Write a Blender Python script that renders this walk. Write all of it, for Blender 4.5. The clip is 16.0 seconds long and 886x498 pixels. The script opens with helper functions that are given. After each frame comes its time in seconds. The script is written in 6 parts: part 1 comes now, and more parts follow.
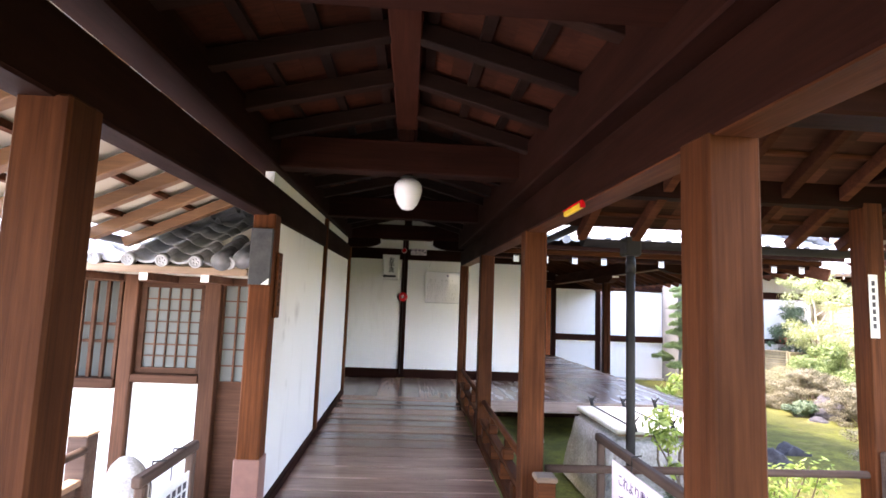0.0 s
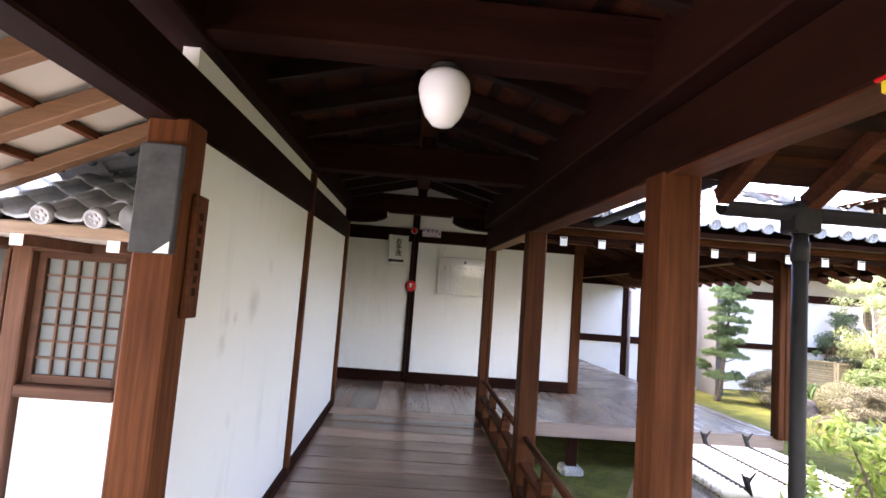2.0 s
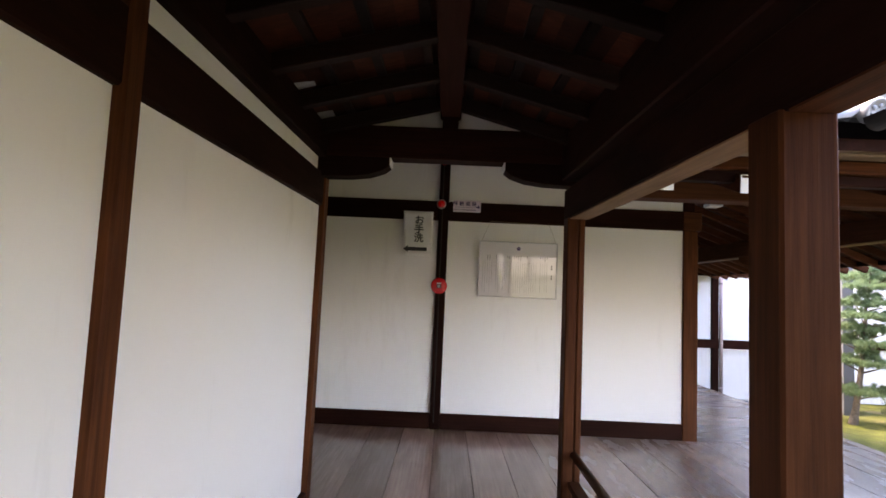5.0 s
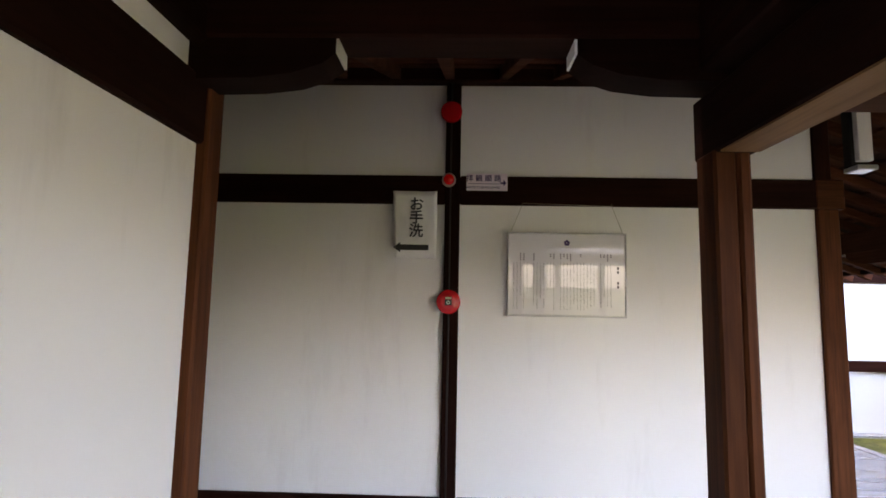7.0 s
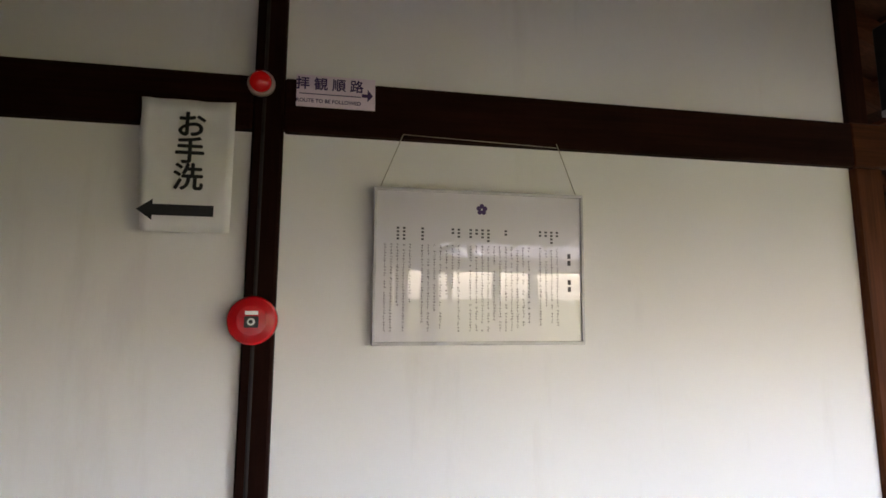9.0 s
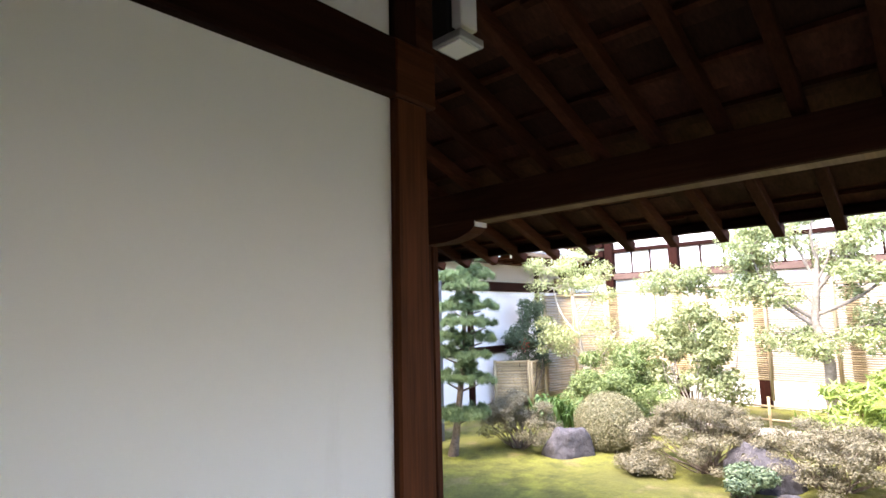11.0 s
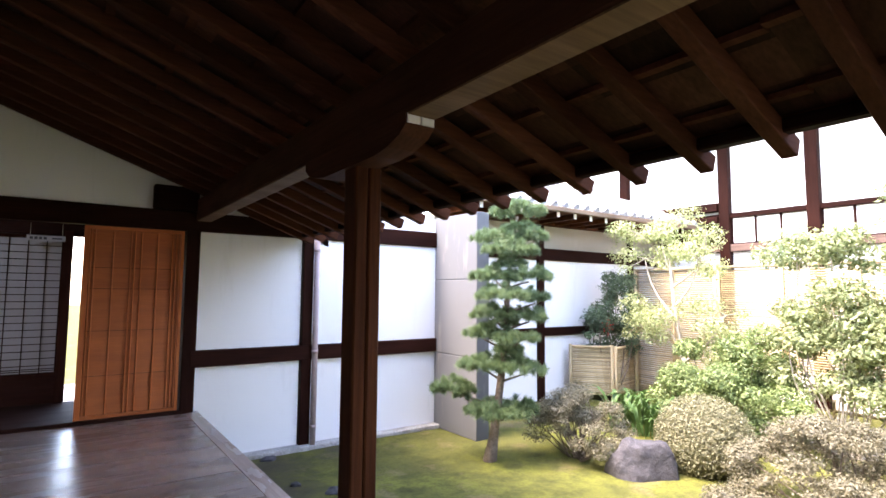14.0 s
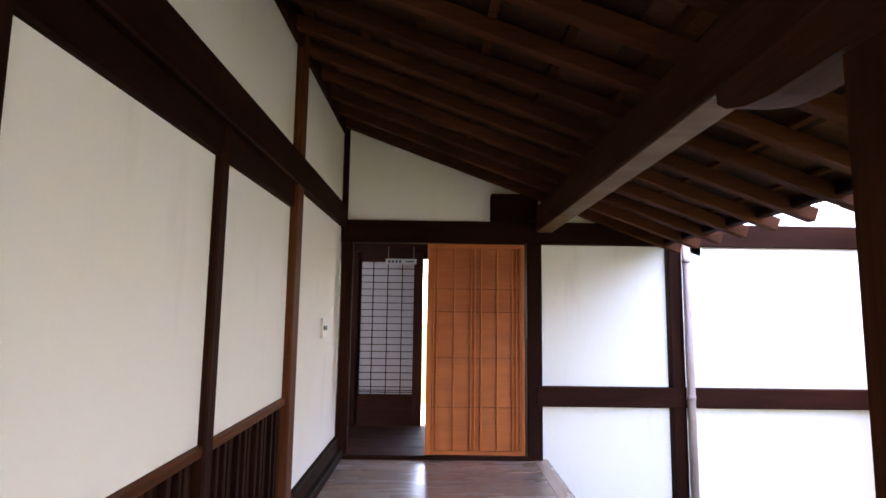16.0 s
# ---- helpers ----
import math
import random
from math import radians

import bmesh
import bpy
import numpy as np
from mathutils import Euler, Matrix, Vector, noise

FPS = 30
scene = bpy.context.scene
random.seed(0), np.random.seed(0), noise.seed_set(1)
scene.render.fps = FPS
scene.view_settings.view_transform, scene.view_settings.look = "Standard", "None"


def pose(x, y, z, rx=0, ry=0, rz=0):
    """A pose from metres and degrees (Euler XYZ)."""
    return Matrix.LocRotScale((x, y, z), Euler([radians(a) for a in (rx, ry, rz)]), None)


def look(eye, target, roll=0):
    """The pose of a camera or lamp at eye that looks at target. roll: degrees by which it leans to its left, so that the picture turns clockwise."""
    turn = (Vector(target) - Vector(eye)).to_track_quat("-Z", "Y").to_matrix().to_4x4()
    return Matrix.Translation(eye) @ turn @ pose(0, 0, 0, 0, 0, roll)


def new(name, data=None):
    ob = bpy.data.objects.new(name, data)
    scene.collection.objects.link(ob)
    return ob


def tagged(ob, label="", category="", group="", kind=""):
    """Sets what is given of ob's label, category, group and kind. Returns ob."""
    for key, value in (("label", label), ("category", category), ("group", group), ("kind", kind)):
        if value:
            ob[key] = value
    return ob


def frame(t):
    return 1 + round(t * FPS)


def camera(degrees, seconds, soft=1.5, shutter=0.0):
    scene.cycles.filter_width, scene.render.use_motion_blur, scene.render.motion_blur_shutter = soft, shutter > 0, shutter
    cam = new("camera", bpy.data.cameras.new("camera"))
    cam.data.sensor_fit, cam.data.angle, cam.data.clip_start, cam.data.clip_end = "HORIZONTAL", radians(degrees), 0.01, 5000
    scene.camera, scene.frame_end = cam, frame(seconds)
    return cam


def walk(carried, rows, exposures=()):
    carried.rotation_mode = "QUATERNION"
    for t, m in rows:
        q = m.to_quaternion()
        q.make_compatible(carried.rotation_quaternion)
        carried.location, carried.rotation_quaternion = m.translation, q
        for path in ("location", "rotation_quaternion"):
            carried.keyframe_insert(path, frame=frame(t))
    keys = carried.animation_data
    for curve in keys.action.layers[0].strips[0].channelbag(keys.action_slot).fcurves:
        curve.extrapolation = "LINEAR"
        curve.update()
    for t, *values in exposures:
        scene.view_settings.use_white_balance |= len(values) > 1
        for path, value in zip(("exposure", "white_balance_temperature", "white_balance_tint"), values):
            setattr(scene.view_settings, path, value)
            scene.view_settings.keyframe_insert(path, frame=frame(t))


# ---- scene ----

cam = camera(79.5, 16.0, soft=1.6)
# seconds, eye x, y, z, yaw, pitch, roll
PATH = [
    (0.0, 0.108, -0.166, 1.223, -3.636, 6.204, -2.158),
    (0.5, 0.083, 0.192, 1.222, -4.326, 6.232, -2.808),
    (1.0, 0.093, 0.575, 1.251, -3.166, 5.979, -3.517),
    (1.5, 0.060, 0.993, 1.225, -5.039, 5.429, -4.467),
    (2.0, 0.014, 1.362, 1.247, -3.383, 5.134, -4.302),
    (2.5, 0.067, 1.766, 1.278, 0.382, 5.602, -4.388),
    (3.0, 0.085, 2.180, 1.268, 0.030, 5.578, -4.169),
    (3.5, 0.066, 2.625, 1.296, -0.680, 6.002, -3.319),
    (4.0, 0.094, 3.047, 1.301, 1.142, 4.525, -3.035),
    (6.5, 0.019, 5.169, 1.325, -1.155, 5.641, -1.566),
    (7.0, 0.061, 5.613, 1.326, 1.653, 6.341, -1.081),
    (7.5, 0.141, 6.022, 1.309, 3.198, 6.990, -0.902),
    (8.0, 0.098, 6.446, 1.343, -1.773, 7.704, -0.286),
    (8.5, 0.199, 6.880, 1.329, -4.229, 8.698, -0.546),
    (9.0, 0.289, 7.251, 1.365, -10.249, 7.749, -0.094),
    (9.5, 0.347, 7.628, 1.387, -24.866, 8.429, 2.516),
    (10.0, 0.617, 7.846, 1.364, -34.591, 7.931, 2.923),
    (11.2, 1.420, 7.900, 1.320, -50.000, 6.900, 1.000),
    (12.5, 2.269, 7.788, 1.264, -62.919, 5.863, -0.668),
    (13.0, 2.549, 7.957, 1.245, -57.473, 5.543, -0.152),
    (13.5, 2.827, 8.093, 1.246, -41.472, 4.922, -0.858),
    (14.0, 3.016, 8.376, 1.243, -35.351, 4.629, -0.463),
    (14.5, 3.099, 8.674, 1.210, -26.632, 5.682, -0.150),
    (15.0, 3.242, 9.009, 1.251, -14.785, 5.627, -1.082),
    (15.5, 3.260, 9.367, 1.274, -11.092, 5.486, -1.071),
    (16.0, 3.233, 9.676, 1.268, -0.654, 6.487, -0.749),
]
EXPOSURES = [(0.0, 4.42, 7400, 24), (1.0, 4.42, 7400, 25), (2.5, 4.3, 7500, 25), (3.5, 4.45, 7900, 27), (4.0, 4.33, 7900, 27), (6.5, 4.44, 7700, 27), (8.5, 4.75, 7500, 25), (9.0, 4.75, 7500, 25), (10.0, 4.35, 7200, 23), (12.5, 3.88, 7000, 21), (14.0, 4.07, 7300, 23), (15.0, 4.63, 7600, 26), (16.0, 4.88, 7700, 27)]
walk(cam, [(t, pose(x, y, z, 90 + p, r, w)) for t, x, y, z, w, p, r in PATH], EXPOSURES)

# ---- daylight ----
world = bpy.data.worlds.new("sky")
scene.world = world
world.use_nodes = True
wn = world.node_tree.nodes
sky = wn.new("ShaderNodeTexSky")
sky.sky_type, sky.sun_disc = "NISHITA", False
SUN_EL, SUN_AZ = 60.0, 285.0
sky.sun_elevation, sky.sun_rotation = radians(SUN_EL), radians(SUN_AZ)
sky.dust_density, sky.air_density = 1.2, 1.0
world.node_tree.links.new(sky.outputs[0], wn["Background"].inputs[0])
wn["Background"].inputs[1].default_value = 0.15
sun = new("sun", bpy.data.lights.new("sun", "SUN"))
sun.data.energy, sun.data.angle, sun.data.color = 1.3, radians(30), (1.0, 0.95, 0.88)
az = radians(SUN_AZ)
sd = Vector((math.sin(az) * math.cos(radians(SUN_EL)), math.cos(az) * math.cos(radians(SUN_EL)), math.sin(radians(SUN_EL))))
sun.matrix_world = look(sd * 40, (0, 0, 0))


# ---- materials ----
def mat(name, rough=0.6, metal=0.0):
    m = bpy.data.materials.new(name)
    m.use_nodes = True
    b = m.node_tree.nodes["Principled BSDF"]
    b.inputs["Roughness"].default_value = rough
    b.inputs["Metallic"].default_value = metal
    return m, m.node_tree.nodes, m.node_tree.links, b


def ramp(nodes, links, fac, stops):
    r = nodes.new("ShaderNodeValToRGB")
    while len(r.color_ramp.elements) < len(stops):
        r.color_ramp.elements.new(0.5)
    for e, (p, c) in zip(r.color_ramp.elements, stops):
        e.position, e.color = p, (*c, 1)
    links.new(fac, r.inputs[0])
    return r.outputs[0]


def noise_tex(nodes, links, vec, scale, detail=4.0, rough=0.55):
    n = nodes.new("ShaderNodeTexNoise")
    n.inputs["Scale"].default_value, n.inputs["Detail"].default_value, n.inputs["Roughness"].default_value = scale, detail, rough
    links.new(vec, n.inputs["Vector"])
    return n.outputs["Fac"]


def mapping(nodes, links, vec, scale, loc=(0, 0, 0)):
    m = nodes.new("ShaderNodeMapping")
    m.inputs["Scale"].default_value, m.inputs["Location"].default_value = scale, loc
    links.new(vec, m.inputs["Vector"])
    return m.outputs[0]


def mix(nodes, links, fac, a, b, mode="MIX"):
    m = nodes.new("ShaderNodeMix")
    m.data_type, m.blend_type = "RGBA", mode
    for v, i in ((fac, 0), (a, 6), (b, 7)):
        if isinstance(v, (int, float)):
            m.inputs[i].default_value = v
        elif isinstance(v, tuple):
            m.inputs[i].default_value = (*v, 1)
        else:
            links.new(v, m.inputs[i])
    return m.outputs[2]


def bump(nodes, links, height, bsdf, strength, dist=0.01):
    b = nodes.new("ShaderNodeBump")
    b.inputs["Strength"].default_value, b.inputs["Distance"].default_value = strength, dist
    links.new(height, b.inputs["Height"])
    links.new(b.outputs[0], bsdf.inputs["Normal"])


def wood(name, dark, light, rough=0.55, grain=1.0, spread=0.5, island=False, spec=0.4):
    """Timber with the grain along the local x axis; each piece a little different."""
    m, n, l, b = mat(name, rough)
    tc = n.new("ShaderNodeTexCoord").outputs["Object"]
    info = n.new("ShaderNodeObjectInfo").outputs["Random"]
    if island:
        info = n.new("ShaderNodeNewGeometry").outputs["Random Per Island"]
    off = n.new("ShaderNodeCombineXYZ")
    mul = n.new("ShaderNodeMath")
    mul.operation = "MULTIPLY"
    mul.inputs[1].default_value = 37.0
    l.new(info, mul.inputs[0])
    for i in range(3):
        l.new(mul.outputs[0], off.inputs[i])
    add = n.new("ShaderNodeVectorMath")
    l.new(tc, add.inputs[0])
    l.new(off.outputs[0], add.inputs[1])
    v = add.outputs[0]
    g1 = noise_tex(n, l, mapping(n, l, v, (1.6, 46, 46)), 1.4 * grain, 5, 0.6)
    g2 = noise_tex(n, l, mapping(n, l, v, (1.4, 6, 6)), 1.1, 5)
    g3 = noise_tex(n, l, mapping(n, l, v, (4, 160, 160)), 1.5, 3)
    c = ramp(n, l, g1, [(0.12, dark), (0.88, light)])
    c = mix(n, l, ramp(n, l, g2, [(0.35, (0, 0, 0)), (0.7, (0.55, 0.55, 0.55))]), c, tuple(x * 0.55 for x in dark))
    hv = n.new("ShaderNodeHueSaturation")
    r = n.new("ShaderNodeMapRange")
    r.inputs[3].default_value, r.inputs[4].default_value = 1 - spread * 0.6, 1 + spread * 0.6
    l.new(info, r.inputs[0])
    l.new(r.outputs[0], hv.inputs["Value"])
    l.new(c, hv.inputs["Color"])
    l.new(hv.outputs[0], b.inputs["Base Color"])
    rr = n.new("ShaderNodeMapRange")
    rr.inputs[3].default_value, rr.inputs[4].default_value = max(rough - 0.12, 0.05), min(rough + 0.15, 1)
    l.new(g2, rr.inputs[0])
    l.new(rr.outputs[0], b.inputs["Roughness"])
    b.inputs["Specular IOR Level"].default_value = spec
    bump(n, l, mix(n, l, 0.5, g1, g3), b, 0.35, 0.003)
    return m


def plaster(name, base, stain=0.25, rough=0.85, stain_col=(0.42, 0.37, 0.32)):
    m, n, l, b = mat(name, rough)
    tc = n.new("ShaderNodeTexCoord").outputs["Object"]
    big = noise_tex(n, l, tc, 0.9, 5, 0.6)
    streak = noise_tex(n, l, mapping(n, l, tc, (3, 3, 0.5)), 1.7, 5, 0.65)
    fine = noise_tex(n, l, tc, 90, 4)
    c = mix(n, l, ramp(n, l, big, [(0.4, (0, 0, 0)), (0.75, (stain * 0.5,) * 3)]), base, tuple(x * 0.86 for x in base))
    c = mix(n, l, ramp(n, l, streak, [(0.58, (0, 0, 0)), (0.8, (stain,) * 3)]), c, stain_col)
    l.new(c, b.inputs["Base Color"])
    bump(n, l, mix(n, l, 0.3, fine, big), b, 0.12, 0.004)
    b.inputs["Specular IOR Level"].default_value = 0.2
    return m


def speckle(name, a, b_, scale, rough=0.8, bump_s=0.4, detail=6, dist=0.01, third=None):
    m, n, l, b = mat(name, rough)
    tc = n.new("ShaderNodeTexCoord").outputs["Object"]
    f = noise_tex(n, l, tc, scale, detail, 0.65)
    g = noise_tex(n, l, tc, scale * 0.12, 4)
    c = ramp(n, l, f, [(0.32, a), (0.68, b_)])
    c = mix(n, l, ramp(n, l, g, [(0.4, (0, 0, 0)), (0.7, (0.6, 0.6, 0.6))]), c, third or tuple(x * 0.6 for x in a))
    l.new(c, b.inputs["Base Color"])
    bump(n, l, f, b, bump_s, dist)
    return m


def plain(name, col, rough=0.5, metal=0.0, vary=0.12):
    m, n, l, b = mat(name, rough, metal)
    tc = n.new("ShaderNodeTexCoord").outputs["Object"]
    f = noise_tex(n, l, tc, 14, 5)
    c = ramp(n, l, f, [(0.3, tuple(x * (1 - vary) for x in col)), (0.7, tuple(min(x * (1 + vary), 1) for x in col))])
    l.new(c, b.inputs["Base Color"])
    return m


def leaf_mat(name, a, b_, trans=0.25):
    m, n, l, b = mat(name, 0.5)
    r = n.new("ShaderNodeNewGeometry").outputs["Random Per Island"]
    c = ramp(n, l, r, [(0.0, a), (1.0, b_)])
    l.new(c, b.inputs["Base Color"])
    b.inputs["Transmission Weight"].default_value = 0.0
    b.inputs["Subsurface Weight"].default_value = 0.0
    tr = n.new("ShaderNodeBsdfTranslucent")
    l.new(c, tr.inputs[0])
    mx = n.new("ShaderNodeMixShader")
    mx.inputs[0].default_value = trans
    l.new(b.outputs[0], mx.inputs[1])
    l.new(tr.outputs[0], mx.inputs[2])
    l.new(mx.outputs[0], n["Material Output"].inputs[0])
    return m


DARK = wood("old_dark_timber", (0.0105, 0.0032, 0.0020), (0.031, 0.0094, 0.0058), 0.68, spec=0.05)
# Lighter copy of DARK; light from deck and garden is put into its colour.
VBEAM = wood("veranda_timber", (0.035, 0.0120, 0.0068), (0.100, 0.038, 0.0205), 0.7, spec=0.05)
# Beam undersides: worn grain plus light thrown up from the floor, as colour.
TAN = wood("floor_lit_worn_timber", (0.12, 0.062, 0.028), (0.27, 0.15, 0.072), 0.65, spec=0.15)
MID = wood("brown_timber", (0.024, 0.0066, 0.0028), (0.150, 0.048, 0.018), 0.6, spec=0.07)
RIDGEW = wood("dark_red_timber", (0.022, 0.0062, 0.0038), (0.062, 0.0185, 0.0105), 0.65, spec=0.05)
PALE = wood("pale_timber", (0.10, 0.044, 0.017), (0.25, 0.120, 0.048), 0.6)
YARDW = wood("yard_window_timber", (0.040, 0.017, 0.010), (0.125, 0.056, 0.032), 0.65, spec=0.1)
OLDW = wood("old_grey_brown_timber", (0.050, 0.030, 0.023), (0.135, 0.085, 0.066), 0.7, spec=0.2)
WEATHER = wood("weathered_timber", (0.16, 0.10, 0.065), (0.34, 0.23, 0.15), 0.7)
# Brighter copies of BOARD and RAFTER, carrying the open side's light as colour.
VBOARD = wood("veranda_boards", (0.034, 0.0130, 0.0076), (0.115, 0.045, 0.0255), 0.75, island=True, spread=0.9, spec=0.12)
VRAFTER = wood("veranda_rafters", (0.042, 0.0140, 0.0080), (0.120, 0.0435, 0.0230), 0.7, island=True, spread=0.6, spec=0.03)
BOARD = wood("sheathing_boards", (0.018, 0.0046, 0.0024), (0.100, 0.0270, 0.0120), 0.75, spec=0.12, island=True, spread=0.9)
RAFTER = wood("rafters", (0.0085, 0.0031, 0.0019), (0.024, 0.0092, 0.0053), 0.65, spec=0.12, island=True, spread=0.6)
# Both floor woods are paler than their own tone; reflected sheen is in the colour.
FLOORW = wood("polished_dark_floor", (0.22, 0.122, 0.092), (0.42, 0.265, 0.205), 0.18, spread=0.5, spec=0.5)
DECKW = wood("weathered_deck", (0.26, 0.175, 0.140), (0.46, 0.330, 0.265), 0.25, spread=0.4, spec=0.5)
ORANGE = wood("new_cedar_boards", (0.36, 0.072, 0.010), (0.56, 0.145, 0.024), 0.5, spread=0.25)
WHITE = plaster("white_plaster", (0.80, 0.785, 0.76), 0.22)
# Grey render, set darker than its own tone to carry the fin wall's shade.
GREYP = plaster("shade_darkened_render", (0.112, 0.115, 0.118), 0.4)
AGED = plaster("aged_white_plaster", (0.70, 0.675, 0.64), 0.40, stain_col=(0.40, 0.36, 0.33))
# White work under eaves, with the eaves' shade mixed into its colour.
SOFFIT = plaster("shaded_white_soffit", (0.36, 0.325, 0.265), 0.5)
TILE = speckle("grey_roof_tile", (0.20, 0.205, 0.215), (0.36, 0.365, 0.38), 9, 0.42, 0.2)
STONE = speckle("rough_granite", (0.24, 0.23, 0.21), (0.50, 0.48, 0.45), 45, 0.9, 0.6)
ROCK = speckle("dark_rock", (0.026, 0.025, 0.029), (0.092, 0.088, 0.097), 9, 0.92, 0.8, 8, 0.05)


def moss_mat():
    m, n, l, b = mat("moss_ground", 0.95)
    tc = n.new("ShaderNodeTexCoord").outputs["Object"]
    fine = noise_tex(n, l, tc, 38, 6, 0.7)
    mid = noise_tex(n, l, tc, 3.6, 7, 0.7)
    big = noise_tex(n, l, tc, 0.9, 5, 0.6)
    c = ramp(n, l, mid, [(0.30, (0.050, 0.052, 0.018)), (0.46, (0.095, 0.102, 0.026)), (0.66, (0.19, 0.20, 0.036))])
    c = mix(n, l, ramp(n, l, big, [(0.42, (0, 0, 0)), (0.62, (0.75, 0.75, 0.75))]), c, (0.085, 0.085, 0.028))
    c = mix(n, l, ramp(n, l, noise_tex(n, l, tc, 1.7, 6, 0.7), [(0.56, (0, 0, 0)), (0.68, (0.7, 0.7, 0.7))]), c, (0.20, 0.155, 0.085))
    c = mix(n, l, ramp(n, l, fine, [(0.35, (0.45, 0.45, 0.45)), (0.6, (0, 0, 0))]), c, (0.045, 0.042, 0.015))
    l.new(c, b.inputs["Base Color"])
    b.inputs["Specular IOR Level"].default_value = 0.1
    bump(n, l, mix(n, l, 0.6, fine, mid), b, 1.0, 0.03)
    return m


MOSS = moss_mat()
BAMBOO = wood("dry_bamboo", (0.44, 0.325, 0.165), (0.66, 0.53, 0.33), 0.45, spread=0.5)
PAPER = plain("white_paper", (0.80, 0.79, 0.77), 0.7, vary=0.03)
# Paper in the back room, its colour lowered to stand for the dim light.
SHOJI = plain("dim_room_paper", (0.21, 0.192, 0.188), 0.8, vary=0.04)
INK = plain("black_ink", (0.012, 0.012, 0.014), 0.5)
PURPLE = plain("purple_ink", (0.045, 0.014, 0.10), 0.5)
DARKPANE = plain("dark_window", (0.045, 0.05, 0.055), 0.45)
LEAF_M_A, LEAF_M_B = (0.12, 0.165, 0.06), (0.38, 0.42, 0.20)
GREYINK = plain("grey_ink", (0.045, 0.04, 0.05), 0.6)
EDGE = plain("acrylic_edge", (0.52, 0.51, 0.52), 0.2, vary=0.15)
PINK = plain("pale_pink_card", (0.78, 0.66, 0.74), 0.5, vary=0.03)
RED = plain("red_plastic", (0.55, 0.008, 0.012), 0.25, vary=0.05)
YELLOW = plain("yellow_tape", (0.75, 0.52, 0.03), 0.4)
METAL = plain("dark_metal", (0.030, 0.028, 0.028), 0.55, 0.1)
COVER = speckle("worn_grey_metal", (0.040, 0.042, 0.046), (0.085, 0.086, 0.09), 12, 0.6, 0.15)
GREYMETAL = plain("grey_metal", (0.42, 0.42, 0.42), 0.4, 0.4)
COPPER = plain("brown_downpipe", (0.22, 0.105, 0.085), 0.45)
PIPEP = plain("pinkish_downpipe", (0.36, 0.27, 0.26), 0.45)
for gm, lv in ((METAL, 0.12), (COVER, 0.12), (DARKPANE, 0.2)):
    gm.node_tree.nodes["Principled BSDF"].inputs["Specular IOR Level"].default_value = lv
WIRE = plain("wire", (0.35, 0.32, 0.25), 0.4, 0.7)
ROPE = plain("black_rope", (0.012, 0.011, 0.010), 0.9)
BARK = speckle("bark", (0.10, 0.075, 0.055), (0.24, 0.19, 0.15), 30, 0.95, 0.8)
BARKT = speckle("tree_bark", (0.14, 0.12, 0.095), (0.30, 0.26, 0.21), 24, 0.9, 0.6)
BARKP = speckle("pale_bark", (0.30, 0.26, 0.20), (0.50, 0.45, 0.38), 24, 0.9, 0.5)
PINE_L = leaf_mat("pine_needles", (0.05, 0.10, 0.045), (0.20, 0.28, 0.125), 0.25)
LEAF_G = leaf_mat("green_leaves", (0.07, 0.115, 0.032), (0.23, 0.30, 0.105), 0.35)
LEAF_W = leaf_mat("fresh_green_leaves", (0.13, 0.21, 0.045), (0.40, 0.50, 0.13), 0.45)
LEAF_Y = leaf_mat("yellow_green_leaves", (0.20, 0.25, 0.09), (0.46, 0.50, 0.25), 0.4)
LEAF_M = leaf_mat("pale_green_leaves", LEAF_M_A, LEAF_M_B, 0.35)
LEAF_D = leaf_mat("dark_leaves", (0.035, 0.085, 0.022), (0.11, 0.19, 0.05))
AZALEA = leaf_mat("brownish_azalea_leaves", (0.095, 0.088, 0.050), (0.205, 0.185, 0.112))
BALL_L = leaf_mat("clipped_bush_leaves", (0.105, 0.105, 0.050), (0.225, 0.215, 0.115))
NAND = leaf_mat("nandina_leaves", (0.045, 0.085, 0.042), (0.16, 0.22, 0.12))
BERRY = plain("red_berries", (0.55, 0.03, 0.015), 0.35)


def glassy(name, col, rough=0.05, alpha=0.35):
    m, n, l, b = mat(name, rough)
    b.inputs["Base Color"].default_value = (*col, 1)
    b.inputs["Transmission Weight"].default_value = alpha
    b.inputs["IOR"].default_value = 1.45
    return m


MILK = glassy("milk_glass", (0.86, 0.86, 0.84), 0.12, 0.0)
FROST = glassy("frosted_glass", (0.115, 0.125, 0.118), 0.5, 0.0)
FROST.node_tree.nodes["Principled BSDF"].inputs["Specular IOR Level"].default_value = 0.1


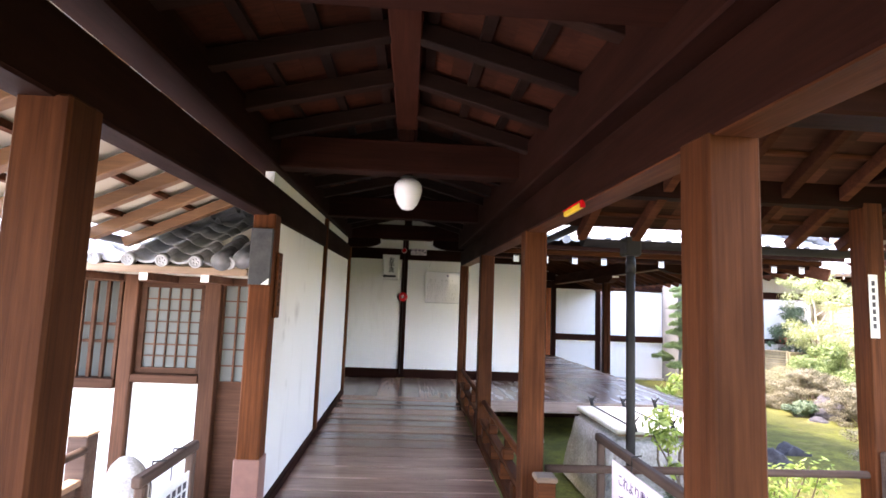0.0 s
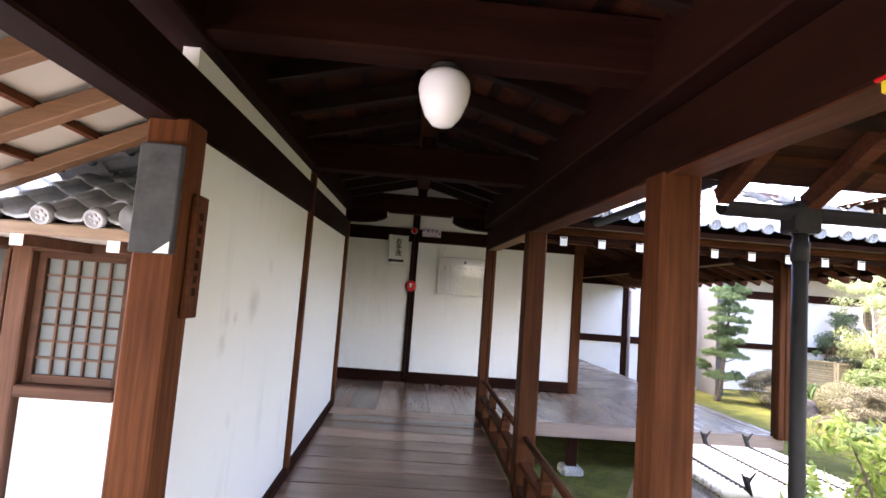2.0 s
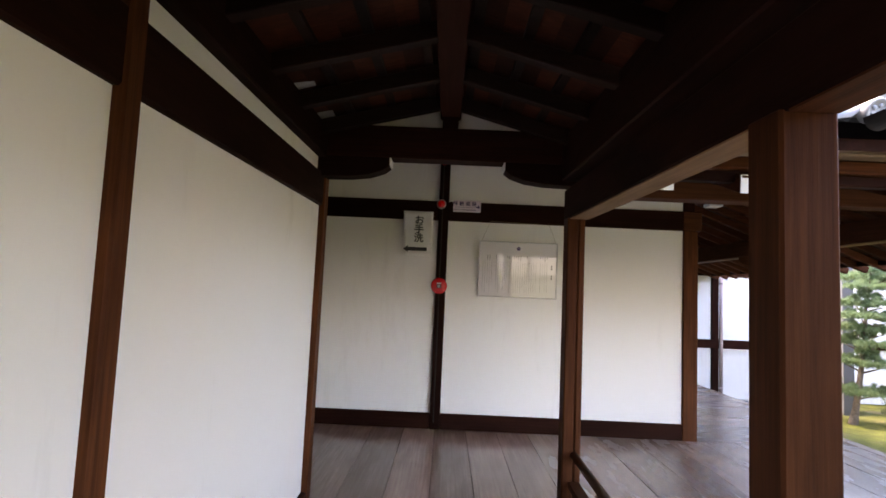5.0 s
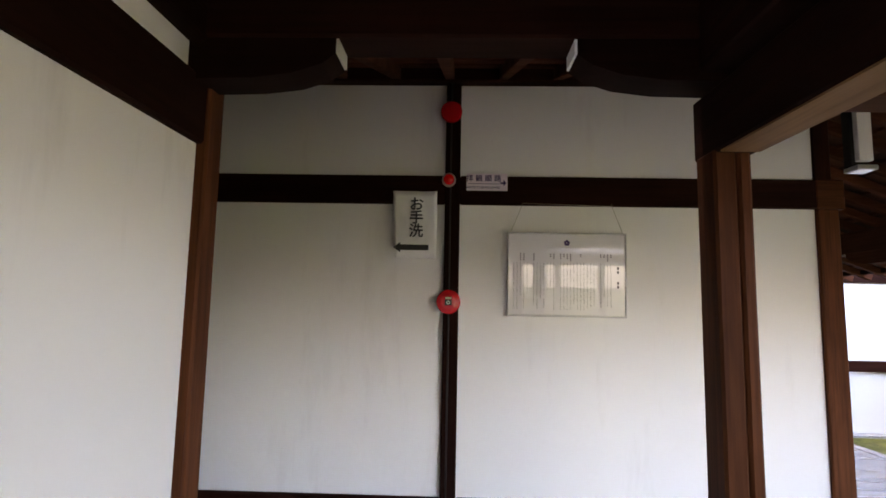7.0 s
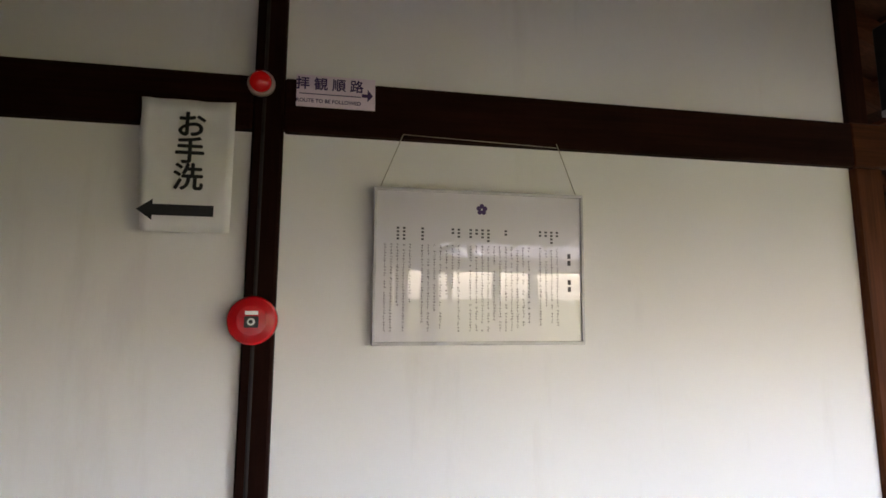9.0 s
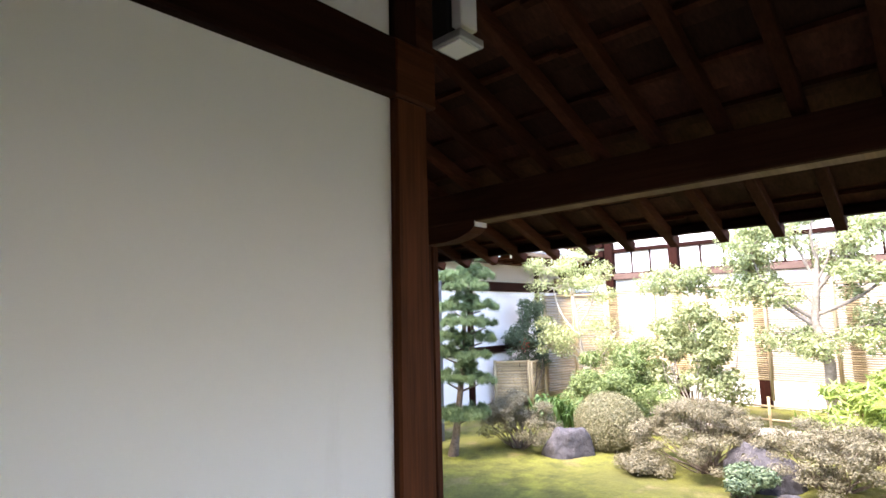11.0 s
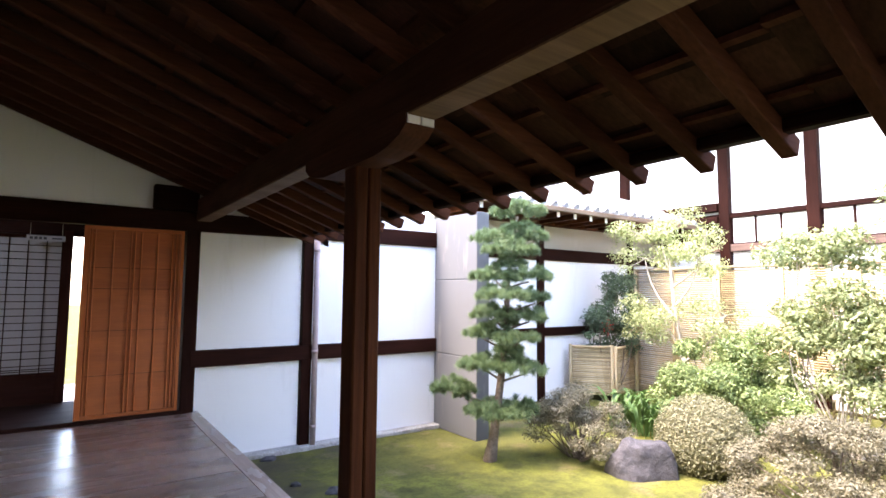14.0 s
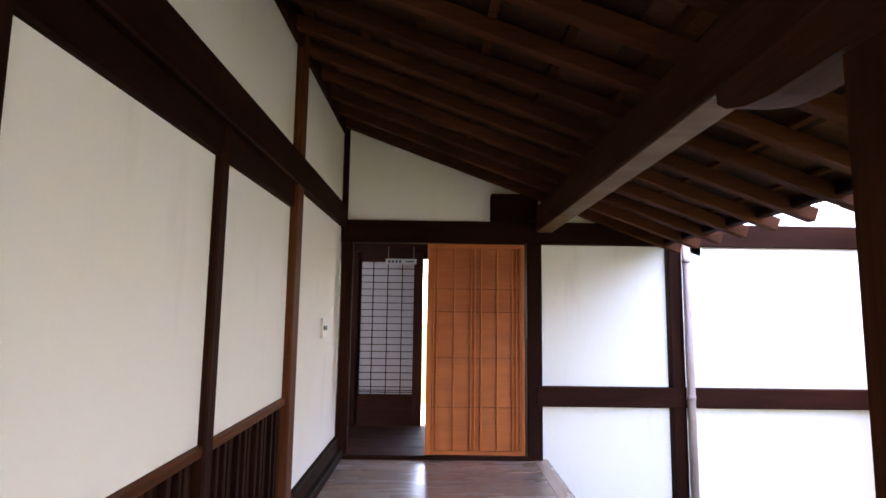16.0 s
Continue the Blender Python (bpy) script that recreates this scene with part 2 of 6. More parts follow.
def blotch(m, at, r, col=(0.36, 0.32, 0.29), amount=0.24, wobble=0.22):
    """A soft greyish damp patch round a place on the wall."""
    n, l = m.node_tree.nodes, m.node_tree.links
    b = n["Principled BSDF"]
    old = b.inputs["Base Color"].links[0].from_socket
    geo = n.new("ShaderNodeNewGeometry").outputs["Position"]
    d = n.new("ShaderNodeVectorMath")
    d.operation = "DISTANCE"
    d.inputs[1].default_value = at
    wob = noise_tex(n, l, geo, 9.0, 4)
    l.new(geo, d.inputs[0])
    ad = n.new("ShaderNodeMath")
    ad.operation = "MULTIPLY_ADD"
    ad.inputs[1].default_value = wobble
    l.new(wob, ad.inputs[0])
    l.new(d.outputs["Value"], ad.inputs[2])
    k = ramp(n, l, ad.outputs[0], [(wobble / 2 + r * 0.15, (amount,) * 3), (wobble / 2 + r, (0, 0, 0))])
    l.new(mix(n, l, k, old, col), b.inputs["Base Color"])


for place, size, amount in (((-0.757, 4.05, 1.145), 0.115, 0.46), ((-0.757, 4.3, 1.35), 0.06, 0.22), ((-0.757, 3.80, 1.08), 0.035, 0.34), ((-0.757, 3.68, 1.09), 0.05, 0.30), ((-0.757, 3.66, 0.99), 0.06, 0.30), ((-0.757, 3.85, 0.62), 0.05, 0.2), ((-0.757, 4.82, 1.08), 0.03, 0.25)):
    blotch(AGED, place, size, amount=amount, wobble=0.12)


for place, size in (((9.0, 7.0, -0.55), 0.9), ((10.0, 7.9, -0.55), 0.9)):
    blotch(MOSS, place, size, (0.30, 0.235, 0.155), 0.8, 0.9)
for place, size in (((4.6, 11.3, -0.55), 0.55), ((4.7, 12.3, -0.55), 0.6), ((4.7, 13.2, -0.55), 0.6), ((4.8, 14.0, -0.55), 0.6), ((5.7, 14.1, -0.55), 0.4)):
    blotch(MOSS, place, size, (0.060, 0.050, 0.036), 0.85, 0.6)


# ---- mesh helpers ----
def mesh(name, bm, material, smooth=False):
    me = bpy.data.meshes.new(name)
    bm.to_mesh(me)
    bm.free()
    for mm in material if isinstance(material, (list, tuple)) else (material,):
        me.materials.append(mm)
    if smooth:
        me.polygons.foreach_set("use_smooth", [True] * len(me.polygons))
    return me


def part(name, bm, material, parent=None, label="", m=None, smooth=False):
    ob = new(name, mesh(name, bm, material, smooth))
    if parent:
        ob.parent = parent
    if m is not None:
        ob.matrix_basis = m
    if label:
        tagged(ob, label)
    return ob


def thing(name, label, category, group="", kind="", at=(0, 0, 0)):
    ob = new(name)
    ob.location = at
    ob.empty_display_size = 0.1
    return tagged(ob, label, category, group, kind)


def box(bm, x0, x1, y0, y1, z0, z1, bev=0.0):
    r = bmesh.ops.create_cube(bm, size=1.0, matrix=Matrix.Translation(((x0 + x1) / 2, (y0 + y1) / 2, (z0 + z1) / 2)) @ Matrix.Diagonal((x1 - x0, y1 - y0, z1 - z0, 1)))
    if bev:
        es = list({e for v in r["verts"] for e in v.link_edges})
        bmesh.ops.bevel(bm, geom=es, offset=bev, segments=1, affect="EDGES", clamp_overlap=True)
    return bm


def boxm(x0, x1, y0, y1, z0, z1, bev=0.0):
    return box(bmesh.new(), x0, x1, y0, y1, z0, z1, bev)


def span(p0, p1):
    """A pose at the middle of p0-p1, local x along the line, and the length."""
    a, b = Vector(p0), Vector(p1)
    d = b - a
    q = d.to_track_quat("X", "Z")
    return Matrix.LocRotScale((a + b) / 2, q, None), d.length


def beam(name, p0, p1, w, h, material, parent=None, label="", bev=0.008):
    m, n = span(p0, p1)
    return part(name, boxm(-n / 2, n / 2, -w / 2, w / 2, -h / 2, h / 2, bev), material, parent, label, m)


def add_beam(bm, p0, p1, w, h, bev=0.0):
    m, n = span(p0, p1)
    b2 = boxm(-n / 2, n / 2, -w / 2, w / 2, -h / 2, h / 2, bev)
    b2.transform(m)
    join(bm, b2)


def join(bm, b2):
    tmp = bpy.data.meshes.new("tmp")
    b2.to_mesh(tmp)
    b2.free()
    bm.from_mesh(tmp)
    bpy.data.meshes.remove(tmp)


def tube(bm, p0, p1, r0, r1=None, seg=10, caps=True):
    r1 = r0 if r1 is None else r1
    a, b = Vector(p0), Vector(p1)
    d = b - a
    m = Matrix.LocRotScale((a + b) / 2, d.to_track_quat("Z", "Y"), None)
    bmesh.ops.create_cone(bm, cap_ends=caps, segments=seg, radius1=r0, radius2=r1, depth=d.length, matrix=m)
    return bm


def pole(name, p0, p1, r, material, parent=None, label="", seg=12):
    a, b = Vector(p0), Vector(p1)
    m, n = span(p0, p1)
    bm = bmesh.new()
    tube(bm, (-n / 2, 0, 0), (n / 2, 0, 0), r, seg=seg)
    return part(name, bm, material, parent, label, m, True)


def lathe(bm, prof, seg=24, m=None):
    rings = []
    for r, z in prof:
        rings.append([bm.verts.new((r * math.cos(2 * math.pi * i / seg), r * math.sin(2 * math.pi * i / seg), z)) for i in range(seg)])
    for a, b in zip(rings, rings[1:]):
        for i in range(seg):
            bm.faces.new((a[i], a[(i + 1) % seg], b[(i + 1) % seg], b[i]))
    bm.faces.new(list(reversed(rings[0])))
    bm.faces.new(rings[-1])
    if m is not None:
        bm.transform(m)
    return bm


def extrude_profile(pts, depth, m=None):
    """A flat outline (x, z) given a thickness along y."""
    bm = bmesh.new()
    f = bm.faces.new([bm.verts.new((x, -depth / 2, z)) for x, z in pts])
    r = bmesh.ops.extrude_face_region(bm, geom=[f])
    bmesh.ops.translate(bm, vec=(0, depth, 0), verts=[v for v in r["geom"] if isinstance(v, bmesh.types.BMVert)])
    bmesh.ops.recalc_face_normals(bm, faces=bm.faces)
    if m is not None:
        bm.transform(m)
    return bm


def timber(w, p0, p1, cw, ch, material, name="post", label=""):
    return beam(name, p0, p1, cw, ch, material, w, label)


# ---- plan ----
XL, XR = -0.757, 0.87        # corridor wall face, line of the open side's posts
YN = 9.104                   # wall with the notice board
XV = 2.372                   # veranda wall face
YW = 14.42                   # wall with the sliding door
XD = 4.2                     # outer line of the veranda
GZ = -0.55                   # garden level
PY = (1.10, 3.10, 5.12, 7.22)


def vz(d):
    """Underside of the veranda roof's boards, d metres out from the wall."""
    return 2.98 - 0.372 * d


def cz(x):
    """Underside of the corridor roof's boards."""
    return 2.52 - 0.26 * abs(x) if abs(x) < 0.9 else 2.286 - 0.48 * (abs(x) - 0.9)


# ---- ground ----
bm = bmesh.new()
N = 90
gx = [(4 + 9 * math.sinh(3.2 * (2 * i / N - 1)) / math.sinh(1.2)) for i in range(N + 1)]
gy = [(8 + 9 * math.sinh(3.2 * (2 * i / N - 1)) / math.sinh(1.2)) for i in range(N + 1)]
gv = [[bm.verts.new((x, y, GZ + (0.045 * noise.noise((x * 0.7, y * 0.7, 0)) + 0.012 * noise.noise((x * 4, y * 4, 3)) if abs(x) < 30 and abs(y) < 30 else 0))) for x in gx] for y in gy]
for j in range(N):
    for i in range(N):
        bm.faces.new((gv[j][i], gv[j][i + 1], gv[j + 1][i + 1], gv[j + 1][i]))
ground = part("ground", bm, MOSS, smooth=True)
tagged(ground, "mossy yellow-green garden ground", "ground", kind="structure")
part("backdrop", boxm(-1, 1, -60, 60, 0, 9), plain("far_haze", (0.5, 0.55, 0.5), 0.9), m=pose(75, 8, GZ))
tagged(bpy.data.objects["backdrop"], "pale distant wall of trees beyond the garden", "backdrop", kind="structure")


# ---- floors: boards as pieces ----
def rise(y):
    """The corridor climbs gently towards the notice wall."""
    return -0.023 * max(0.0, 7.2 - y)


def climb(root):
    """Lets a thing follow the corridor's rise."""
    bpy.context.view_layer.update()
    for ob in (root, *root.children_recursive):
        if not ob.data:
            continue
        if ob.data.users > 1 or ob.name.startswith("plank"):
            ob.location.z += rise(ob.matrix_world.translation.y)
            continue
        m = ob.matrix_world
        inv = m.inverted()
        for v in ob.data.vertices:
            p = m @ v.co
            p.z += rise(p.y)
            v.co = inv @ p
    return root


def boards(name, label, x0, x1, y0, y1, z, along, width, material, thick=0.035):
    """A floor of boards lying along x or y."""
    f = thing(name, label, "floor", kind="structure")
    lo, hi = (y0, y1) if along == "x" else (x0, x1)
    n = max(1, round((hi - lo) / width))
    w = (hi - lo) / n
    length = (x1 - x0) if along == "x" else (y1 - y0)
    me = mesh("plank", boxm(-length / 2, length / 2, -w / 2 + 0.0008, w / 2 - 0.0008, -thick, 0, 0.002), material)
    for i in range(n):
        ob = new("plank", me)
        ob.parent = f
        c = lo + w * (i + 0.5)
        dz = random.uniform(-0.0012, 0.0012)
        ob.matrix_basis = pose((x0 + x1) / 2, c, z + dz) if along == "x" else pose(c, (y0 + y1) / 2, z + dz, 0, 0, 90)
    part("underlay", boxm(x0 + 0.01, x1 - 0.01, y0 + 0.01, y1 - 0.01, z - thick - 0.03, z - thick - 0.006), DARK, f)
    return f


# ---- corridor wall on the closed side ----
def wall_west():
    w = thing("wall_west", "white plaster corridor wall with dark timber framing", "wall", kind="structure")
    for a, b in ((3.14, 5.12), (5.19, 7.20)):
        part("plaster_panel", boxm(XL - 0.06, XL, a, b, 0.06, 1.84), AGED, w)
        part("plaster_panel", boxm(XL - 0.06, XL - 0.004, a, b, 2.0, 2.14), WHITE, w)
    timber(w, (XL - 0.03, 5.155, 0.0), (XL - 0.03, 5.155, 2.1), 0.075, 0.125, MID)
    timber(w, (XL - 0.03, 7.24, 0.0), (XL - 0.03, 7.24, 2.2), 0.10, 0.13, MID)
    timber(w, (XL - 0.005, 3.06, -0.4), (XL - 0.005, 3.06, 1.83), 0.135, 0.13, MID)
    timber(w, (XL - 0.035, -1.4, 1.922), (XL - 0.035, 7.30, 1.922), 0.115, 0.205, DARK, "lintel_beam")
    timber(w, (XL - 0.03, -1.4, 2.21), (XL - 0.03, 7.30, 2.21), 0.16, 0.19, DARK, "wall_plate")
    timber(w, (XL - 0.01, 3.12, 0.035), (XL - 0.01, 7.2, 0.035), 0.085, 0.07, DARK, "sill")
    timber(w, (XL - 0.01, 1.16, -0.4), (XL - 0.01, 1.16, 1.83), 0.135, 0.13, MID)
    timber(w, (XL - 0.01, -0.95, -0.4), (XL - 0.01, -0.95, 2.2), 0.135, 0.13, MID)
    # Unseen panels closing the passage, made dark to cut light bounced onto wall_north.
    part("boarding", boxm(-3.2, XL - 0.09, 7.2, 7.26, 0.0, 2.4), DARK, w)
    part("boarding", boxm(-3.26, -3.2, 7.2, 9.3, 0.0, 3.0), DARK, w)
    return w


climb(wall_west())


# ---- wall with the notice ----
def wall_north():
    w = thing("wall_north", "white plaster wall with dark timber post, lintel and skirting", "wall", kind="structure")
    for a, b in ((-3.2, -0.04), (0.06, 2.37)):
        part("plaster_panel", boxm(a, b, YN, YN + 0.08, 0.10, 2.04), WHITE, w)
        part("plaster_panel", boxm(a, b, YN, YN + 0.08, 2.16, 2.99), WHITE, w)
        beam("lintel_beam", (a, YN + 0.012, 2.105), (b, YN + 0.012, 2.105), 0.10, 0.19, DARK, w)
        beam("baseboard", (a, YN + 0.02, 0.075), (b, YN + 0.02, 0.075), 0.09, 0.15, DARK, w)
    beam("post", (0.01, YN + 0.015, 0), (0.01, YN + 0.015, 2.95), 0.11, 0.10, DARK, w)
    beam("post", (2.44, YN + 0.045, -0.1), (2.44, YN + 0.045, 2.01), 0.15, 0.14, MID, w)
    beam("post", (2.425, YN + 0.045, 2.0), (2.425, YN + 0.045, 2.93), 0.13, 0.11, DARK, w)
    beam("wall_plate", (-3.2, YN - 0.03, 2.91), (2.4, YN - 0.03, 2.91), 0.10, 0.15, DARK, w)
    beam("lintel_end", (2.36, YN + 0.012, 2.105), (2.545, YN + 0.012, 2.105), 0.105, 0.195, MID, w)
    return w


wall_north()


# ---- veranda wall ----
def wall_veranda():
    w = thing("wall_veranda", "white plaster veranda wall with dark posts and slatted dado", "wall", kind="structure")
    x = XV
    ys = (9.2, 10.62, 11.72, 12.80, 14.40)
    for i, (a, b) in enumerate(zip(ys, ys[1:])):
        low = 0.74 if i < 3 else 0.16
        part("plaster_panel", boxm(x - 0.07, x, a, b, low, 2.1), WHITE, w)
        part("plaster_panel", boxm(x - 0.07, x, a, b, 2.1, 2.99), WHITE, w)
        if i < 3:
            part("dado_board", boxm(x - 0.06, x - 0.012, a, b, 0.05, 0.74), DARK, w)
            beam("dado_rail", (x - 0.005, a, 0.745), (x - 0.005, b, 0.745), 0.05, 0.045, MID, w)
            n = 14
            me = mesh("slat", boxm(-0.34, 0.34, -0.014, 0.014, -0.012, 0.012, 0.003), DARK)
            for k in range(n):
                ob = new("slat", me)
                ob.parent = w
                ob.matrix_basis = pose(x, a + (b - a) * (k + 0.5 + (0.22 if k % 3 else -0.2)) / n, 0.40, 0, 90, 0)
    beam("post", (x - 0.01, 11.72, 0), (x - 0.01, 11.72, 2.0), 0.075, 0.08, DARK, w)
    beam("post", (x - 0.01, 10.62, 0), (x - 0.01, 10.62, 2.95), 0.10, 0.08, DARK, w)
    beam("post", (x - 0.01, 12.80, 0), (x - 0.01, 12.80, 2.97), 0.13, 0.11, MID, w)
    beam("lintel_beam", (x - 0.005, 9.2, 2.08), (x - 0.005, 14.42, 2.08), 0.11, 0.19, DARK, w)
    beam("lower_lintel", (x - 0.012, 9.2, 1.915), (x - 0.012, 12.75, 1.915), 0.07, 0.138, DARK, w)
    beam("baseboard", (x + 0.005, 12.86, 0.09), (x + 0.005, 14.4, 0.09), 0.06, 0.18, DARK, w)
    beam("floor_rail", (x + 0.03, 9.2, 0.035), (x + 0.03, 14.4, 0.035), 0.09, 0.07, DARK, w)
    return w


wall_veranda()


# ---- wall with the sliding door ----
def wall_door():
    w = thing("wall_far", "white plaster wall with dark timber framing beside the doorway", "wall", kind="structure")
    y = YW
    gable = [(2.30, 2.05), (5.6, 2.05), (5.6, vz(3.25)), (2.30, vz(-0.05))]
    part("gable_panel", extrude_profile(gable, 0.08), WHITE, w, m=pose(0, y + 0.04, 0))
    part("plaster_panel", boxm(5.6, 7.3, y, y + 0.08, 2.0, 2.25), WHITE, w)
    beam("lintel_beam", (2.3, y + 0.01, 1.955), (7.32, y + 0.01, 1.955), 0.12, 0.2, DARK, w)
    for a, b in ((4.16, 5.27), (5.41, 7.27)):
        part("plaster_panel", boxm(a, b, y, y + 0.08, 0.6, 1.86), WHITE, w)
        part("plaster_panel", boxm(a, b, y, y + 0.08, -0.52, 0.44), WHITE, w)
    beam("middle_rail", (4.1, y + 0.0, 0.535), (7.3, y + 0.0, 0.535), 0.12, 0.17, DARK, w)
    beam("post", (4.09, y + 0.01, -0.5), (4.09, y + 0.01, 1.86), 0.13, 0.13, DARK, w)
    beam("post", (5.34, y + 0.01, -0.56), (5.34, y + 0.01, 1.86), 0.13, 0.12, DARK, w)
    beam("post", (7.32, y + 0.01, -0.5), (7.32, y + 0.01, 2.25), 0.12, 0.13, DARK, w)
    part("foundation", boxm(4.1, 7.3, y - 0.14, y + 0.06, GZ - 0.1, -0.5, 0.01), STONE, w)
    part("wall_box", boxm(3.70, 4.12, y - 0.10, y + 0.02, 2.06, 2.30, 0.01), DARK, w)
    beam("door_jamb", (2.43, y, 0), (2.43, y, 1.86), 0.06, 0.10, DARK, w)
    beam("threshold", (2.4, y, 0.01), (4.05, y, 0.01), 0.12, 0.05, DARK, w)
    return w


wall_door()

# ---- floors ----
climb(boards("floor_corridor", "polished dark timber corridor floor of cross boards", XL, XR - 0.06, -1.6, 7.22, 0, "x", 0.27, FLOORW))
boards("floor_passage", "polished dark timber floor before the notice wall", -3.2, XR + 0.02, 7.225, YN, 0, "y", 0.30, FLOORW)
boards("floor_veranda_south", "grey-brown polished veranda boards", XR + 0.02, XD, 7.225, YN, 0, "y", 0.33, DECKW)
boards("floor_veranda", "grey-brown polished veranda boards beside the garden", XV + 0.02, XD - 0.12, YN, YW, 0, "x", 0.36, DECKW)
edge = thing("veranda_edge", "weathered timber edge beams carrying the veranda", "edge beam", kind="structure")
beam("edge_beam", (XR, 7.17, -0.075), (XD, 7.17, -0.075), 0.11, 0.15, DECKW, edge)
beam("edge_board", (XD - 0.06, 7.12, -0.02), (XD - 0.06, YW, -0.02), 0.13, 0.045, DECKW, edge)
beam("edge_beam", (XD - 0.07, 7.22, -0.11), (XD - 0.07, YW, -0.11), 0.10, 0.13, DARK, edge)
for x, y in ((1.9, 7.3), (3.0, 7.3), (4.08, 7.3), (4.08, 9.2), (4.08, 11.0), (4.08, 12.8)):
    beam("floor_post", (x, y, GZ), (x, y, -0.15), 0.11, 0.11, DARK, edge)
    part("base_stone", boxm(x - 0.12, x + 0.12, y - 0.12, y + 0.12, GZ - 0.06, GZ + 0.07, 0.03), STONE, edge)
part("underfloor", boxm(XR, XD - 0.4, 8.9, 9.0, GZ - 0.1, -0.05), DARK, edge)
part("underfloor", boxm(XV, XV + 0.1, 9.0, YW, GZ - 0.1, -0.05), DARK, edge)
part("corridor_joist", boxm(XR - 0.12, XR - 0.02, -1.6, 7.2, -0.40, -0.25), DARK, edge)


# ---- open side of the corridor: posts, beams ----
def posts_and_beams():
    w = thing("corridor_frame", "brown timber posts and dark beams of the open corridor side", "timber frame", kind="structure")
    for y in (-0.9, *PY):
        if y == 7.22:
            beam("post", (XR - 0.033, y, -0.5), (XR - 0.033, y, 1.81), 0.12, 0.067, MID, w)
            beam("post", (XR + 0.0235, y, -0.5), (XR + 0.0235, y, 1.81), 0.12, 0.040, MID, w)
            continue
        beam("post", (XR, y, -0.5), (XR, y, 1.81), 0.135, 0.135, MID, w)
    beam("lower_beam", (XR, -1.5, 1.90), (XR, 7.3, 1.90), 0.125, 0.20, DARK, w)
    # Strips colour the beam's underside; the last bay paler for veranda floor light.
    for y0, y1 in ((-0.8, 1.02), (1.18, 3.02), (3.18, 5.04), (5.20, 7.14)):
        m_, n_ = span((XR, y0, 1.797), (XR, y1, 1.797))
        part("beam_soffit", boxm(-n_ / 2, n_ / 2, -0.056, 0.056, -0.003, 0.003), TAN if y0 > 5 else MID, w, m=m_)
    beam("upper_beam", (XR - 0.03, -1.5, 2.16), (XR - 0.03, 7.3, 2.16), 0.18, 0.27, DARK, w)
    for y, z in ((-0.9, 2.225), (1.08, 2.225), (3.10, 2.225), (5.06, 2.215), (7.18, 2.225)):
        beam("tie_beam", (XL - 0.1, y, z), (XR + 0.1, y, z), 0.15, 0.2, DARK, w)
        beam("king_strut", (0.05, y, z + 0.09), (0.05, y, 2.45), 0.12, 0.10, DARK, w)
    beam("ridge_beam", (0.05, -1.5, 2.455), (0.05, 7.2, 2.455), 0.13, 0.11, RIDGEW, w)
    # curved brackets under the last tie beam
    prof = [(0, 0.0), (0.47, 0.0), (0.47, -0.055), (0.43, -0.085), (0.34, -0.115), (0.22, -0.13), (0, -0.135)]
    part("bracket", extrude_profile(prof, 0.13), DARK, w, m=pose(XL - 0.03, 7.18, 2.13))
    part("bracket", extrude_profile([(-x, z) for x, z in prof], 0.13), DARK, w, m=pose(XR, 7.18, 2.13))
    part("bracket_end", boxm(-0.004, 0.004, -0.06, 0.06, -0.05, -0.004), PAPER, w, m=pose(XL - 0.03 + 0.474, 7.18, 2.13))
    part("bracket_end", boxm(-0.004, 0.004, -0.06, 0.06, -0.05, -0.004), PAPER, w, m=pose(XR - 0.474, 7.18, 2.13))
    # white gable over the last tie beam
    part("gable_panel", extrude_profile([(-0.9, 2.30), (0.98, 2.30), (0.98, 2.5), (0.05, 2.72), (-0.9, 2.5)], 0.04), WHITE, w, m=pose(0, 7.24, 0))
    return w


climb(posts_and_beams())


# ---- railing on the open side ----
def railing():
    for a, b in ((5.20, 7.14), (3.18, 5.05)):
        r = thing("railing", "low brown timber railing with round top rail", "railing", "corridor railings")
        r.location = (XR, (a + b) / 2, 0)
        n = (b - a) / 2
        part("bottom_rail", boxm(-n, n, -0.05, 0.05, 0.0, 0.07, 0.005), MID, r, m=pose(0, 0, 0, 0, 0, 90))
        part("middle_rail", boxm(-n, n, -0.035, 0.035, 0.185, 0.225, 0.005), MID, r, m=pose(0, 0, 0, 0, 0, 90))
        bm = bmesh.new()
        tube(bm, (-n, 0, 0.375), (n, 0, 0.375), 0.024)
        part("top_rail", bm, MID, r, m=pose(0, 0, 0, 0, 0, 90), smooth=True)
        for k in range(4):
            yy = -n + 2 * n * (k + 0.5) / 4
            part("block", boxm(-0.045, 0.045, yy - 0.05, yy + 0.05, 0.07, 0.185, 0.004), MID, r)
        for yy in (-n * 0.33, n * 0.42):
            part("block", boxm(-0.04, 0.04, yy - 0.045, yy + 0.045, 0.225, 0.30, 0.01), MID, r)
            part("block", boxm(-0.025, 0.025, yy - 0.02, yy + 0.02, 0.30, 0.36, 0.004), MID, r)
        climb(r)


railing()


